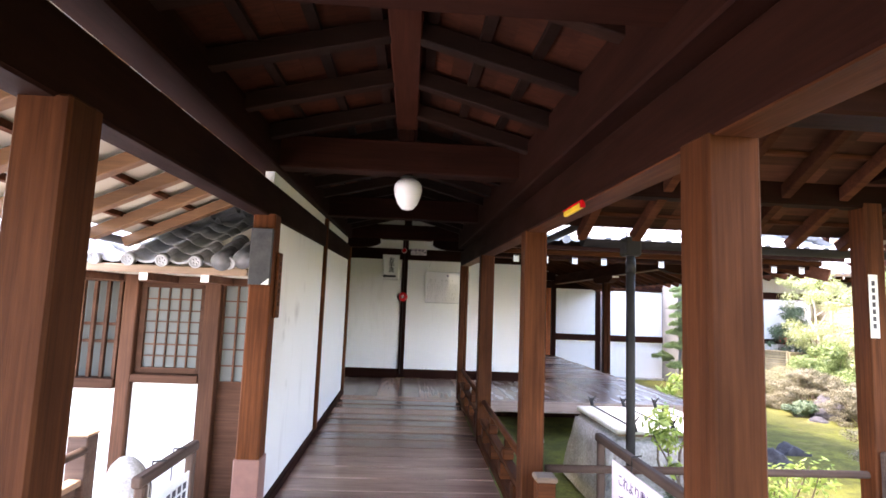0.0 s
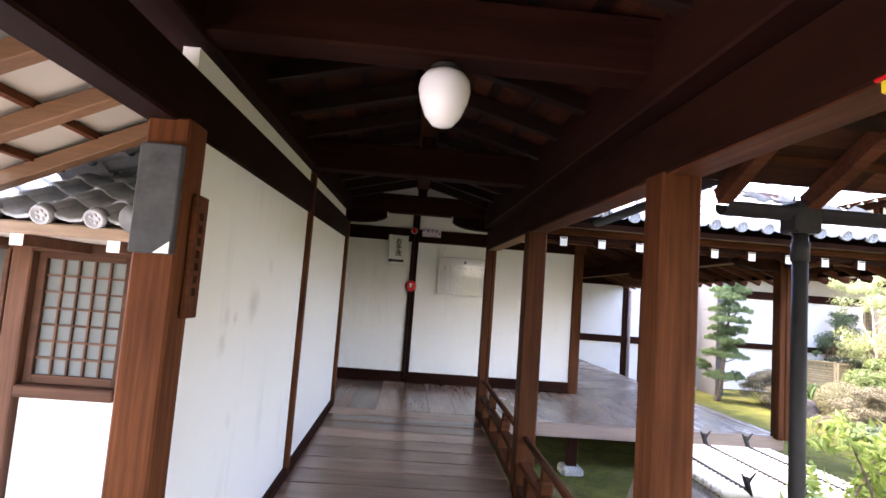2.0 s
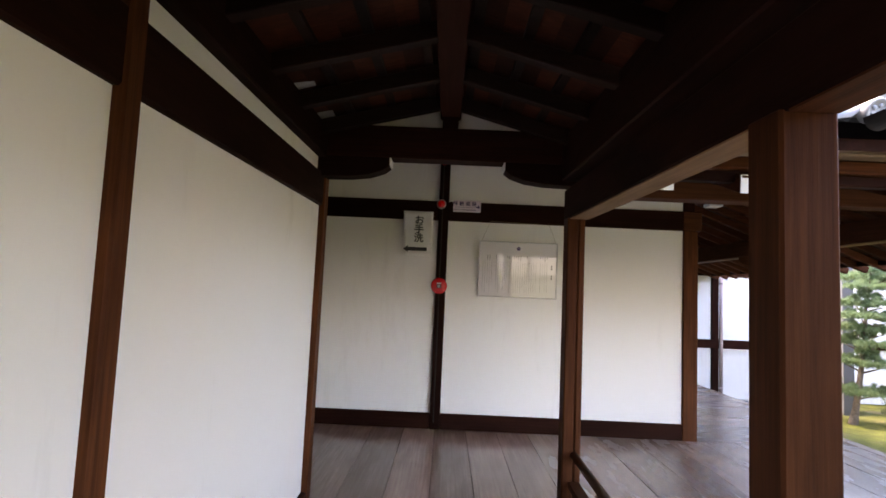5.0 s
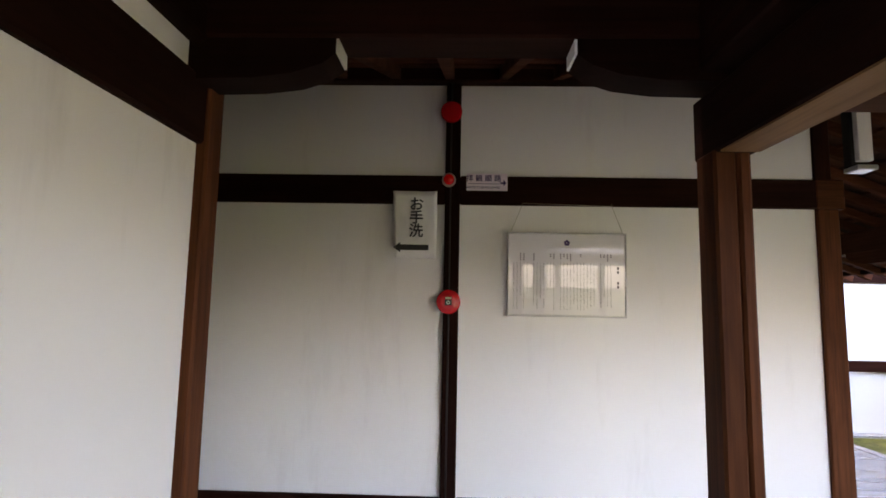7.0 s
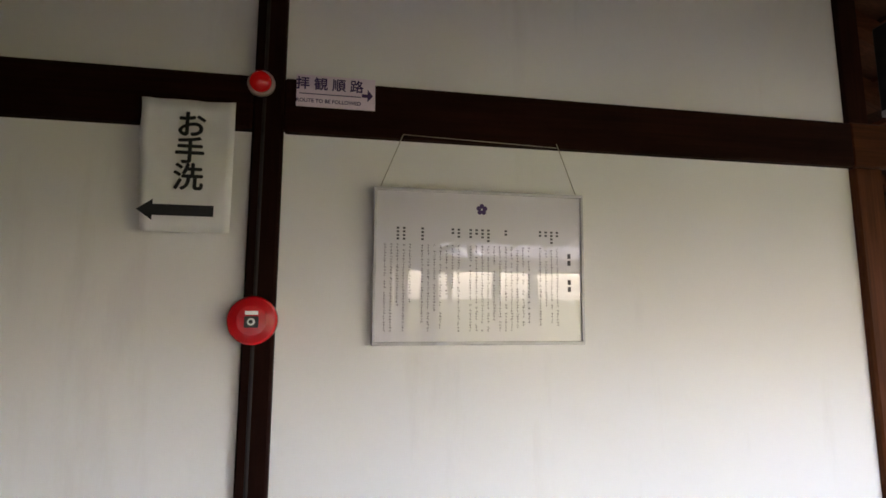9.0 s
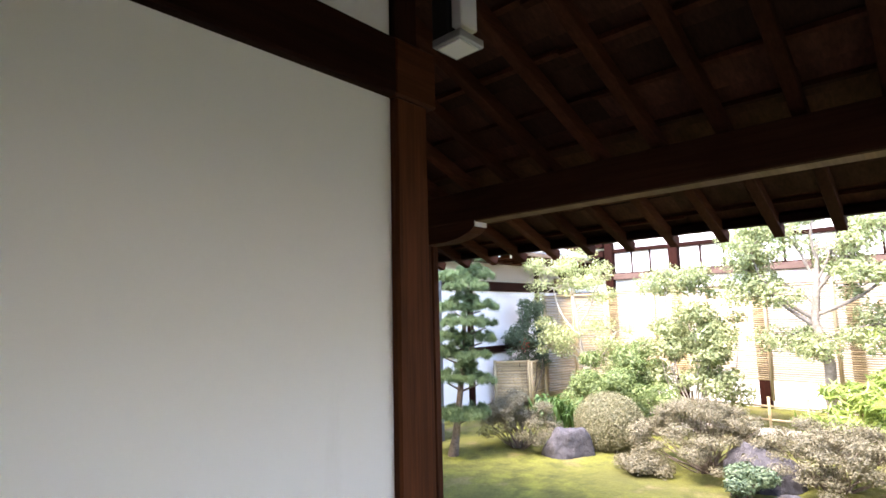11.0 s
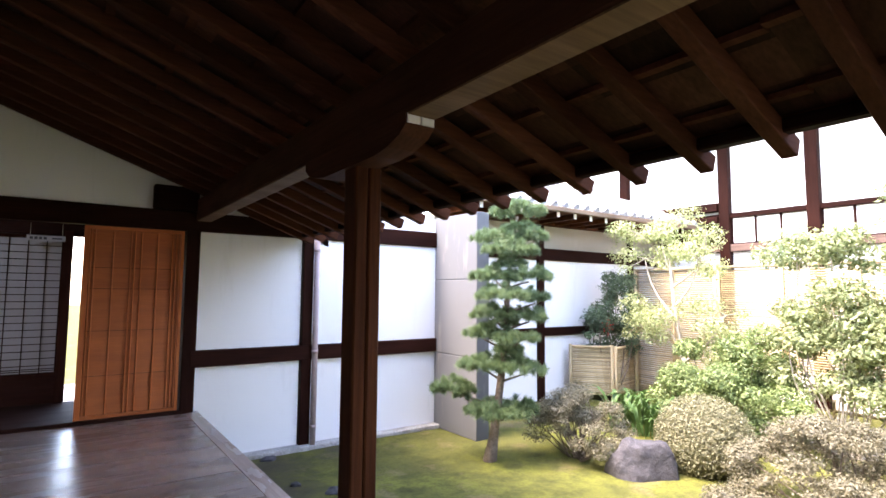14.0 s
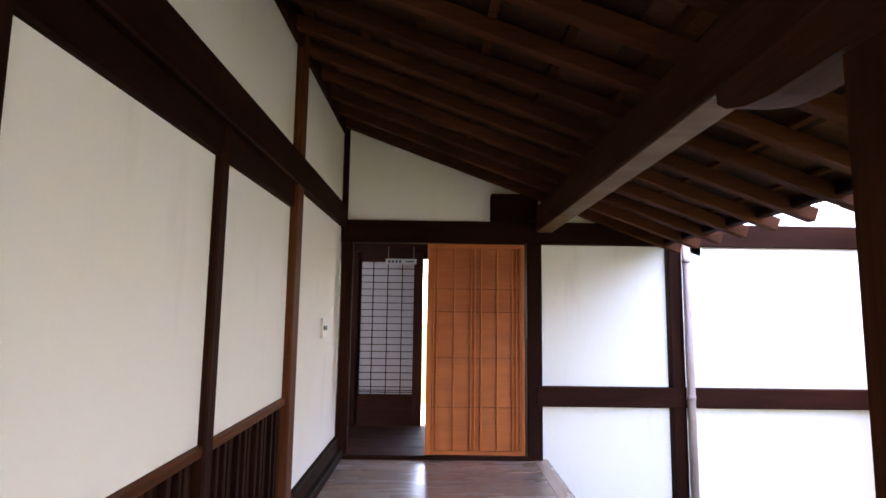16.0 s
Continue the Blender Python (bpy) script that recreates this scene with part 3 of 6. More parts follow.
# ---- ceilings ----
def ceiling(name, label, cells, mats=None):
    """cells: (p00, p10, p11, p01, n rafters, n battens): a sloping quad; rafters run p00-p01, spaced along p00-p10."""
    bm = bmesh.new()
    for p00, p10, p11, p01, nr, nbat, tip in cells:
        p00, p10, p11, p01 = map(Vector, (p00, p10, p11, p01))
        # boards, laid across the rafters
        nbd = max(2, int((p01 - p00).length / 0.21))
        ncol = max(1, nr // 2)
        for i in range(nbd):
            for j in range(ncol):
                u0, u1, v0, v1 = j / ncol, (j + 1) / ncol, i / nbd, (i + 1) / nbd
                q = [p00.lerp(p10, u).lerp(p01.lerp(p11, u), v) for u, v in ((u0, v0), (u1, v0), (u1, v1), (u0, v1))]
                up = Vector((0, 0, 0.001 * (i % 2) + 0.0007 * (j % 2)))
                vs = [bm.verts.new(p + up) for p in q] + [bm.verts.new(p + up + Vector((0, 0, 0.018))) for p in q]
                for f in ((3, 2, 1, 0), (4, 5, 6, 7), (0, 1, 5, 4), (1, 2, 6, 5), (2, 3, 7, 6), (3, 0, 4, 7)):
                    bm.faces.new([vs[k] for k in f])
    nface = len(bm.faces)
    for p00, p10, p11, p01, nr, nbat, tip in cells:
        p00, p10, p11, p01 = map(Vector, (p00, p10, p11, p01))
        dn = Vector((0, 0, -0.012))
        for i in range(nbat):
            v = (i + 0.5) / nbat
            add_beam(bm, p00.lerp(p01, v) + dn, p10.lerp(p11, v) + dn, 0.045, 0.024)
        for i in range(nr):
            u = (i + 0.5) / nr
            a, b = p00.lerp(p10, u), p01.lerp(p11, u)
            d = (b - a).normalized()
            add_beam(bm, a + Vector((0, 0, -0.062)), b + d * tip + Vector((0, 0, -0.062)), 0.062, 0.078, 0.004)
    for f in bm.faces:
        f.material_index = 0
    bm.faces.ensure_lookup_table()
    for i in range(nface, len(bm.faces)):
        bm.faces[i].material_index = 1
    ob = part(name, bm, mats or [BOARD, RAFTER])
    tagged(ob, label, "ceiling", kind="structure")
    return ob


ya, yb = -1.6, 7.232
climb(ceiling("ceiling_corridor", "open timber roof underside with rafters and reddish boards", [
    ((0.05, ya, cz(0.0)), (0.05, yb, cz(0.0)), (0.9, yb, cz(0.9)), (0.9, ya, cz(0.9)), 19, 4, 0.0),
    ((0.05, ya, cz(0.0)), (0.05, yb, cz(0.0)), (-0.9, yb, cz(0.9)), (-0.9, ya, cz(0.9)), 19, 4, 0.0),
    ((0.9, 3.45, cz(0.9)), (0.9, 5.95, cz(0.9)), (1.42, 5.95, cz(1.42)), (1.42, 3.45, cz(1.42)), 0, 2, 0.0),
]))
XE, YS = 5.22, 5.98
XB = XE + 0.03              # outer edge of the boards
CX, CY = XV, YN
ceiling("ceiling_veranda", "dark sloping veranda roof underside with rafters and boards", [
    ((CX - 0.05, YN, vz(-0.05)), (CX - 0.05, YW, vz(-0.05)), (XB, YW, vz(XB - CX)), (XB, YN, vz(XB - CX)), 16, 9, 0.09),
], [VBOARD, VRAFTER])
# the hip at the corner: rafters stay parallel to each eave and stop at the hip
def hip_ceiling():
    bm = bmesh.new()
    L = XE - CX
    def bd(q):
        vs = [bm.verts.new(p) for p in q] + [bm.verts.new(Vector(p) + Vector((0, 0, 0.02))) for p in q]
        k = len(q)
        bm.faces.new(list(reversed(vs[:k])))
        bm.faces.new(vs[k:])
        for i in range(k):
            bm.faces.new((vs[i], vs[(i + 1) % k], vs[k + (i + 1) % k], vs[k + i]))
    n = 14
    for i in range(n):
        d0, d1 = L * i / n, L * (i + 1) / n
        de = min(d1, XB - CX)
        bd([(CX + d0, CY, vz(d0)), (CX + d0, CY - d0, vz(d0)), (CX + de, CY - de, vz(de)), (CX + de, CY, vz(de))])
        x0 = 0.9 if (CY - d1) < 7.25 else -3.2
        bd([(x0, CY - d0, vz(d0) + 0.001), (x0, CY - d1, vz(d1) + 0.001), (CX + d1, CY - d1, vz(d1) + 0.001), (CX + d0, CY - d0, vz(d0) + 0.001)])
    nf = len(bm.faces)
    off = Vector((0, 0, -0.062))
    y = CY - 0.17
    while y > CY - L + 0.1:
        d0 = CY - y
        add_beam(bm, Vector((CX + d0, y, vz(d0))) + off, Vector((XE + 0.12, y, vz(L + 0.12))) + off, 0.062, 0.078, 0.004)
        y -= 0.33
    x = 1.02
    while x < CX + L - 0.1:
        d0 = max(0.0, x - CX)
        add_beam(bm, Vector((x, CY - d0, vz(d0))) + off, Vector((x, CY - L - 0.04, vz(L + 0.04))) + off, 0.062, 0.078, 0.004)
        x += 0.362
    x = 0.7
    while x > -3:
        add_beam(bm, Vector((x, CY, vz(0))) + off, Vector((x, 7.26, vz(CY - 7.26))) + off, 0.062, 0.078, 0.004)
        x -= 0.36
    add_beam(bm, Vector((CX, CY, vz(0) - 0.09)), Vector((XE + 0.1, CY - L - 0.1, vz(L) - 0.13)), 0.11, 0.15, 0.005)
    for i in range(9):
        d = L * (i + 0.5) / 9
        z = vz(d) - 0.012
        add_beam(bm, (CX + d, CY, z), (CX + d, CY - d, z), 0.045, 0.024)
        add_beam(bm, ((0.9 if CY - d < 7.25 else -3.2), CY - d, z), (CX + d, CY - d, z), 0.045, 0.024)
    bm.faces.ensure_lookup_table()
    for i in range(nf, len(bm.faces)):
        bm.faces[i].material_index = 1
    ob = part("ceiling_hip", bm, [VBOARD, VRAFTER])
    tagged(ob, "dark hipped roof underside with rafters at the veranda corner", "ceiling", kind="structure")
hip_ceiling()


# ---- veranda posts and beams ----
def veranda_frame():
    w = thing("veranda_frame", "brown timber veranda posts with dark beams and curved brackets", "timber frame", kind="structure")
    vp = ((XD, 10.74), (XD - 0.06, 7.10))
    for x, y in vp:
        for s in (-1, 1):
            beam("post", (x + s * 0.036, y, -0.02), (x + s * 0.036, y, 2.0), 0.135, 0.066, MID, w)
    beam("long_beam", (XD - 0.02, 6.2, 2.08), (XD - 0.02, YW, 2.08), 0.15, 0.22, VBEAM, w)
    # Added strips under the beam, paler for light coming up off the deck.
    for y0, y1 in ((6.3, 6.54), (7.67, 10.18), (11.31, YW - 0.02)):
        part("sun_bleached_face", boxm(XD - 0.085, XD + 0.045, y0, y1, 1.962, 1.9695), TAN, w, m=None)
    beam("cross_beam", (XR, 7.12, 2.03), (XD + 0.9, 7.12, 2.03), 0.14, 0.20, VBEAM, w)
    prof = [(-0.55, 0.0), (0.55, 0.0), (0.55, -0.05), (0.50, -0.085), (0.40, -0.115), (0.28, -0.13), (-0.28, -0.13), (-0.40, -0.115), (-0.50, -0.085), (-0.55, -0.05)]
    for x, y in vp:
        b = part("bracket", extrude_profile(prof, 0.14), VBEAM, w, m=pose(XD - 0.02, y, 1.975, 0, 0, 90))
        for s in (-1, 1):
            for t in (-0.034, 0.034):
                part("bracket_end", boxm(t - 0.03, t + 0.03, -0.004, 0.004, -0.045, 0.045), PAPER, w, m=pose(XD - 0.02, y + s * 0.556, 1.975 + 0.0))
    b = part("bracket", extrude_profile(prof, 0.13), DARK, w, m=pose(XD - 0.06, 7.12, 1.94))
    return w


veranda_frame()


# ---- eaves edge ----
def eaves():
    e = thing("veranda_eaves", "timber eaves board of the veranda roof with white rafter ends", "eaves", kind="structure")
    L = XE - CX
    z = vz(L)
    beam("eaves_board", (1.1, CY - L - 0.02, z + 0.02), (XE + 0.06, CY - L - 0.02, z + 0.02), 0.05, 0.06, MID, e)
    beam("eaves_board", (1.1, CY - L - 0.06, z + 0.075), (XE + 0.1, CY - L - 0.06, z + 0.075), 0.10, 0.045, WEATHER, e)
    beam("eaves_board", (XB - 0.01, CY - L + 0.15, vz(XB - CX) + 0.025), (XB - 0.01, YW, vz(XB - CX) + 0.025), 0.05, 0.05, MID, e)
    me = mesh("rafter_end", boxm(-0.033, 0.033, -0.004, 0.004, -0.041, 0.041), PAPER)
    x = 1.02
    while x < CX + L - 0.1:
        ob = new("rafter_end", me)
        ob.parent = e
        ob.matrix_basis = pose(x, CY - L - 0.046, vz(L + 0.04) - 0.062)
        x += 0.362


eaves()


# ---- wall plate under the veranda ceiling ----
def wall_plate():
    p = thing("wall_plate", "dark timber plate and corner post at the head of the veranda wall", "timber plate", kind="structure")
    part("plate", boxm(XV + 0.004, XV + 0.035, YN, YW - 0.06, 2.83, 2.955, 0.003), DARK, p)
    part("corner_post", boxm(XV + 0.002, XV + 0.05, YW - 0.058, YW - 0.004, 2.0, 2.94, 0.003), DARK, p)
    e = bpy.data.objects["veranda_eaves"]
    zz = vz(XE - CX)
    zb = vz(XB - CX)
    beam("eaves_batten", (XB - 0.03, CY - (XB - CX), zb - 0.028), (XB - 0.03, YW, zb - 0.028), 0.07, 0.055, DARK, e)
    beam("eaves_batten", (1.1, CY - (XE - CX) + 0.03, zz - 0.03), (XE, CY - (XE - CX) + 0.03, zz - 0.03), 0.06, 0.055, DARK, e)


wall_plate()


# ---- right wing corridor ----
def wing():
    w = thing("wing_frame", "brown timber posts, beams and rail of the side corridor", "timber frame", kind="structure")
    for x in (3.08, 5.3):
        beam("post", (x, 3.12, -0.4), (x, 3.12, 2.0), 0.13, 0.13, MID, w)
        beam("post", (x, 1.10, -0.4), (x, 1.10, 2.0), 0.13, 0.13, MID, w)
    beam("long_beam", (XR, 3.12, 2.045), (6.6, 3.12, 2.045), 0.12, 0.16, DARK, w)
    beam("long_beam", (XR, 1.10, 1.83), (6.6, 1.10, 1.83), 0.12, 0.19, DARK, w)
    pole("hand_rail", (XR + 0.1, 3.12, 0.28), (6.6, 3.12, 0.28), 0.024, OLDW, w)
    for x in (3.08, 5.3):
        part("rail_cleat", boxm(x - 0.045, x + 0.045, 3.03, 3.055, 0.12, 0.44, 0.02), OLDW, w)
    beam("tie_beam", (3.08, 1.0, 2.20), (3.08, 3.2, 2.20), 0.13, 0.16, DARK, w)


wing()
boards("floor_wing", "dark timber boards of the side corridor", XR + 0.07, 6.6, 1.10, 3.12, -0.13, "x", 0.27, FLOORW)
ceiling("ceiling_wing", "timber underside of the side corridor roof", [
    ((1.13, 2.1, 2.62), (6.6, 2.1, 2.62), (6.6, 3.56, 1.84), (1.13, 3.56, 1.84), 14, 5, 0.02),
    ((1.13, 2.1, 2.62), (6.6, 2.1, 2.62), (6.6, 0.6, 1.84), (1.13, 0.6, 1.84), 14, 5, 0.02),
], [VBOARD, VRAFTER])

# ---- left eaves over the yard ----
def left_eaves():
    bm = bmesh.new()
    ya, yb = -1.5, 4.3
    p = lambda x, y: Vector((x, y, cz(x)))
    vs = [bm.verts.new(v) for v in (p(-0.85, ya), p(-0.85, yb), p(-2.1, yb), p(-2.1, ya))]
    us = [bm.verts.new(v.co + Vector((0, 0, 0.03))) for v in vs]
    bm.faces.new(vs), bm.faces.new(list(reversed(us)))
    for i in range(4):
        bm.faces.new((vs[i], vs[(i + 1) % 4], us[(i + 1) % 4], us[i]))
    nf = len(bm.faces)
    for i in range(4):
        x = -1.05 - 0.29 * i
        add_beam(bm, (x, ya, cz(x) - 0.02), (x, yb, cz(x) - 0.02), 0.045, 0.035)
    n2 = len(bm.faces)
    y = ya + 0.2
    while y < yb:
        add_beam(bm, (-0.8, y, cz(-0.8) - 0.07), (-2.12, y, cz(-2.12) - 0.07), 0.075, 0.075, 0.004)
        y += 0.45
    bm.faces.ensure_lookup_table()
    for i in range(nf, n2):
        bm.faces[i].material_index = 1
    for i in range(n2, len(bm.faces)):
        bm.faces[i].material_index = 2
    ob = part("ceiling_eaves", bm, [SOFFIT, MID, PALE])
    tagged(ob, "white eaves boards with pale brown rafters over the yard", "ceiling", kind="structure")


left_eaves()


# ---- roof tiles ----
def tile_mesh(w, length, material):
    """One pantile: wavy cross-section with a roll, x across, y up the slope."""
    bm = bmesh.new()
    prof = [(-0.5, 0.012), (-0.36, -0.012), (-0.16, -0.026), (0.06, -0.018), (0.2, 0.012), (0.32, 0.034), (0.43, 0.030), (0.52, 0.008)]
    rows = []
    for y, dz in ((0, 0.022), (length, 0.0)):
        rows.append(([bm.verts.new((x * w, y, z + dz)) for x, z in prof], [bm.verts.new((x * w, y, z + dz - 0.018)) for x, z in prof]))
    (a, a2), (b, b2) = rows
    for i in range(len(prof) - 1):
        bm.faces.new((a[i], a[i + 1], b[i + 1], b[i]))
        bm.faces.new((a2[i], a2[i + 1], a[i + 1], a[i]))
    return mesh("roof_tile", bm, material, True)


def tiled(name, label, o, u, v, nu, nv, w=0.24, step=0.23, limit=300, caps=True, clip=None):
    """A tiled slope from the eaves corner o along u, up the slope v."""
    r = thing(name, label, "roof", kind="structure")
    u, v = Vector(u).normalized(), Vector(v).normalized()
    nrm = u.cross(v).normalized()
    rot = Matrix((u, v, nrm)).transposed().to_4x4()
    me = tile_mesh(w, step * 1.18, TILE)
    rest = bmesh.new()
    made = 0
    for j in range(nv):
        for i in range(nu):
            c = Vector(o) + u * (w * (i + 0.5)) + v * (step * j)
            if clip and not clip(c):
                continue
            m = Matrix.Translation(c) @ rot
            if made < limit:
                ob = new("roof_tile", me)
                ob.parent = r
                ob.matrix_basis = m
                made += 1
            else:
                t = bmesh.new()
                t.from_mesh(me)
                t.transform(m)
                tmp = bpy.data.meshes.new("t")
                t.to_mesh(tmp)
                t.free()
                rest.from_mesh(tmp)
                bpy.data.meshes.remove(tmp)
    if len(rest.verts):
        tagged(part("roof_tiles", rest, TILE, r, smooth=True), kind="stuff")
    else:
        rest.free()
    if caps:
        bm = bmesh.new()
        lathe(bm, [(0.001, 0.012), (0.034, 0.012), (0.040, 0.02), (0.048, 0.02), (0.052, 0.0), (0.052, -0.03), (0.001, -0.03)], 16, pose(0, 0, 0, 90, 0, 0))
        for k in range(5):
            a = 2 * math.pi * k / 5
            bmesh.ops.create_uvsphere(bm, u_segments=6, v_segments=4, radius=0.010, matrix=Matrix.Translation((0.020 * math.cos(a), -0.013, 0.020 * math.sin(a))) @ Matrix.Diagonal((1, 0.4, 1, 1)))
        cm = mesh("end_cap", bm, TILE, True)
        for i in range(nu):
            c = Vector(o) + u * (w * (i + 0.87)) - v * 0.01 + nrm * 0.012
            if clip and not clip(c):
                continue
            ob = new("end_cap", cm)
            ob.parent = r
            ob.matrix_basis = Matrix.Translation(c) @ rot
    return r


L_ = XE - CX
sl = Vector((0, 1, 0.40))
tiled("roof_veranda_south", "grey clay tile roof with round patterned end caps", (1.2, YS - 0.13, vz(L_) + 0.13), (1, 0, 0), sl, 17, 14, clip=lambda c: c.x < XE + (YS - c.y) + 0.05)
tiled("roof_veranda_east", "grey clay tile roof over the veranda", (XB + 0.06, YS, vz(L_) + 0.19), (0, 1, 0), (-1, 0, 0.40), 35, 14, limit=0, clip=lambda c: c.y > YS + (XE - c.x) - 0.05)
part("roof_deck", extrude_profile([(0, 0), (3.1, 1.2), (3.1, 1.15), (0, -0.05)], 4.4), DARK, bpy.data.objects["roof_veranda_south"], m=pose(3.2, YS + 0.02, vz(L_) + 0.08, 0, 0, 90))

# ---- roofs over the corridors, and the closed south end ----
for sx, nm in ((1, "roof_corridor_east"), (-1, "roof_corridor_west")):
    u = (0, sx, 0)
    y0 = -1.7 if sx > 0 else 7.3
    reach = 1.50 if sx > 0 else 2.25
    tiled(nm, "grey clay tile roof over the corridor", (sx * reach + 0.05, y0, 2.36 - 0.42 * (reach - 0.9)), u, (-sx, 0, 0.36), 37, 6 if sx > 0 else 9, limit=0, caps=False, clip=lambda c: not (c.x > 1.0 and (0.5 < c.y < 3.6 or c.y > 5.95)))
tiled("roof_wing_north", "grey clay tile roof over the side corridor", (6.7, 3.66, 1.88), (-1, 0, 0), (0, -1, 0.53), 23, 7, limit=0, caps=False)
tiled("roof_wing_south", "grey clay tile roof over the side corridor", (1.1, 0.5, 1.88), (1, 0, 0), (0, 1, 0.53), 23, 7, limit=0, caps=False)
ws = thing("wall_south", "plain white plaster wall closing the corridor", "wall", kind="structure")
part("plaster_panel", boxm(-0.85, 0.95, -1.78, -1.7, -0.3, 2.4), WHITE, ws)


# ---- room behind the sliding door ----
def back_room():
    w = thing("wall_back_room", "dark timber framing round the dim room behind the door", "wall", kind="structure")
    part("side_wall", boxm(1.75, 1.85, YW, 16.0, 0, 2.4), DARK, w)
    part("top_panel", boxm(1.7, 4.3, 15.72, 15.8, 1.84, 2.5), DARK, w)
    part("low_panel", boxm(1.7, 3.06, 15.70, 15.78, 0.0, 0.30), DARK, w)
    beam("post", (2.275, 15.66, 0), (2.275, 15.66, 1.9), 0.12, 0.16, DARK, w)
    # Added panel behind the screens, shuts out daylight at the slits beside the post.
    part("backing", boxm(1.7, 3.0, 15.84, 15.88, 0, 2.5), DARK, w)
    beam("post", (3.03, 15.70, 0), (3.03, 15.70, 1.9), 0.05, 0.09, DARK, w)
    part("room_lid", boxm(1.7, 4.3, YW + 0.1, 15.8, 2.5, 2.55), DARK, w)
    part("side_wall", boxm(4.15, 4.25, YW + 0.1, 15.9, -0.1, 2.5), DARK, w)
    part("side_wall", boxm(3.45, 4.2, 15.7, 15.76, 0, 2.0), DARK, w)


back_room()
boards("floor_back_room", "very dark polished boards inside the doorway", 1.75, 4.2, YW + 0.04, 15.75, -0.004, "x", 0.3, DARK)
boards("floor_outer_deck", "pale sunlit boards seen through the door gap", 2.6, 4.6, 15.8, 17.4, -0.06, "x", 0.3, DECKW)


def shoji(name, x0, x1, z0, z1, y, cols, rows):
    s = thing(name, "closed shoji screen with thin dark lattice and paper greyed for the dim room", "shoji screen", at=((x0 + x1) / 2, y, z0))
    w, h = (x1 - x0) / 2, z1 - z0
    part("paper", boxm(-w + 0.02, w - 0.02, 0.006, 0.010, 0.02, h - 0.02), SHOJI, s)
    for a, b, c, d in ((-w, w, 0, 0.035), (-w, w, h - 0.035, h), (-w, -w + 0.03, 0.035, h - 0.035), (w - 0.03, w, 0.035, h - 0.035)):
        part("frame", boxm(a, b, -0.015, 0.015, c, d), DARK, s)
    for i in range(1, cols):
        x = -w + 2 * w * i / cols
        part("lattice_bar", boxm(x - 0.005, x + 0.005, -0.006, 0.005, 0.035, h - 0.035), DARK, s)
    zs = [0.035 + (h - 0.07) * i / rows for i in range(1, rows)] + [0.055, 0.075]
    for z in zs:
        part("lattice_bar", boxm(-w + 0.03, w - 0.03, -0.0065, 0.0045, z - 0.004, z + 0.004), DARK, s)
    return s


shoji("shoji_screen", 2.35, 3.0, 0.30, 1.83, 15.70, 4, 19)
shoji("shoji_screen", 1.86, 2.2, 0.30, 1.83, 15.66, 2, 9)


def sliding_door():
    d = thing("door_1", "orange cedar sliding door with irregular vertical battens", "sliding door", kind="structure", at=(3.575, YW - 0.012, 0.03))
    w, h = 0.43, 1.82
    part("panel", boxm(-w + 0.02, w - 0.02, 0.004, 0.016, 0.02, h - 0.02), ORANGE, d, m=None)
    for a, b in ((-w, -w + 0.045), (w - 0.03, w)):
        beam("stile", ((a + b) / 2, 0, 0.0), ((a + b) / 2, 0, h), 0.034, b - a, ORANGE, d, bev=0.002)
    for z in (0.018, h - 0.018):
        beam("rail", (-w + 0.045, 0, z), (w - 0.03, 0, z), 0.034, 0.036, ORANGE, d, bev=0.002)
    for x in (-0.372, -0.342, -0.19, -0.043, -0.009, 0.047, 0.19, 0.322, 0.356, 0.388):
        beam("batten", (x, -0.008, 0.036), (x, -0.008, h - 0.036), 0.022, 0.014, ORANGE, d, bev=0.003)
    for z in (0.40, 0.82, 1.22, 1.42):
        beam("cross_line", (-w + 0.045, 0.0015, z), (w - 0.03, 0.0015, z), 0.003, 0.005, MID, d, bev=0)
    return d


sliding_door()


# ---- lettering ----
def lettering(text, size, material, parent, m, name="lettering", spacing=1.0, bold=0.0):
    cu = bpy.data.curves.new(name, "FONT")
    cu.body, cu.size, cu.extrude = text, size, 0.0006
    cu.align_x, cu.align_y = "CENTER", "CENTER"
    cu.space_line = spacing
    tmp = bpy.data.objects.new("tmp_text", cu)
    scene.collection.objects.link(tmp)
    bpy.context.view_layer.update()
    me = bpy.data.meshes.new_from_object(tmp.evaluated_get(bpy.context.evaluated_depsgraph_get()))
    bpy.data.objects.remove(tmp)
    if bold:
        bm, base = bmesh.new(), me
        for k, (dx, dy) in enumerate(((0, 0), (bold, 0), (-bold, 0), (0, bold), (0, -bold))):
            base.transform(Matrix.Translation((dx, dy, 0.0002 * k)))
            bm.from_mesh(base)
            base.transform(Matrix.Translation((-dx, -dy, -0.0002 * k)))
        me = bpy.data.meshes.new(name)
        bm.to_mesh(me)
        bm.free()
        bpy.data.meshes.remove(base)
    me.name = name
    me.materials.clear()
    me.materials.append(material)
    ob = new(name, me)
    ob.parent = parent
    ob.matrix_basis = m
    return ob


FACE_S = pose(0, 0, 0, 90, 0, 0)      # upright, read from the south


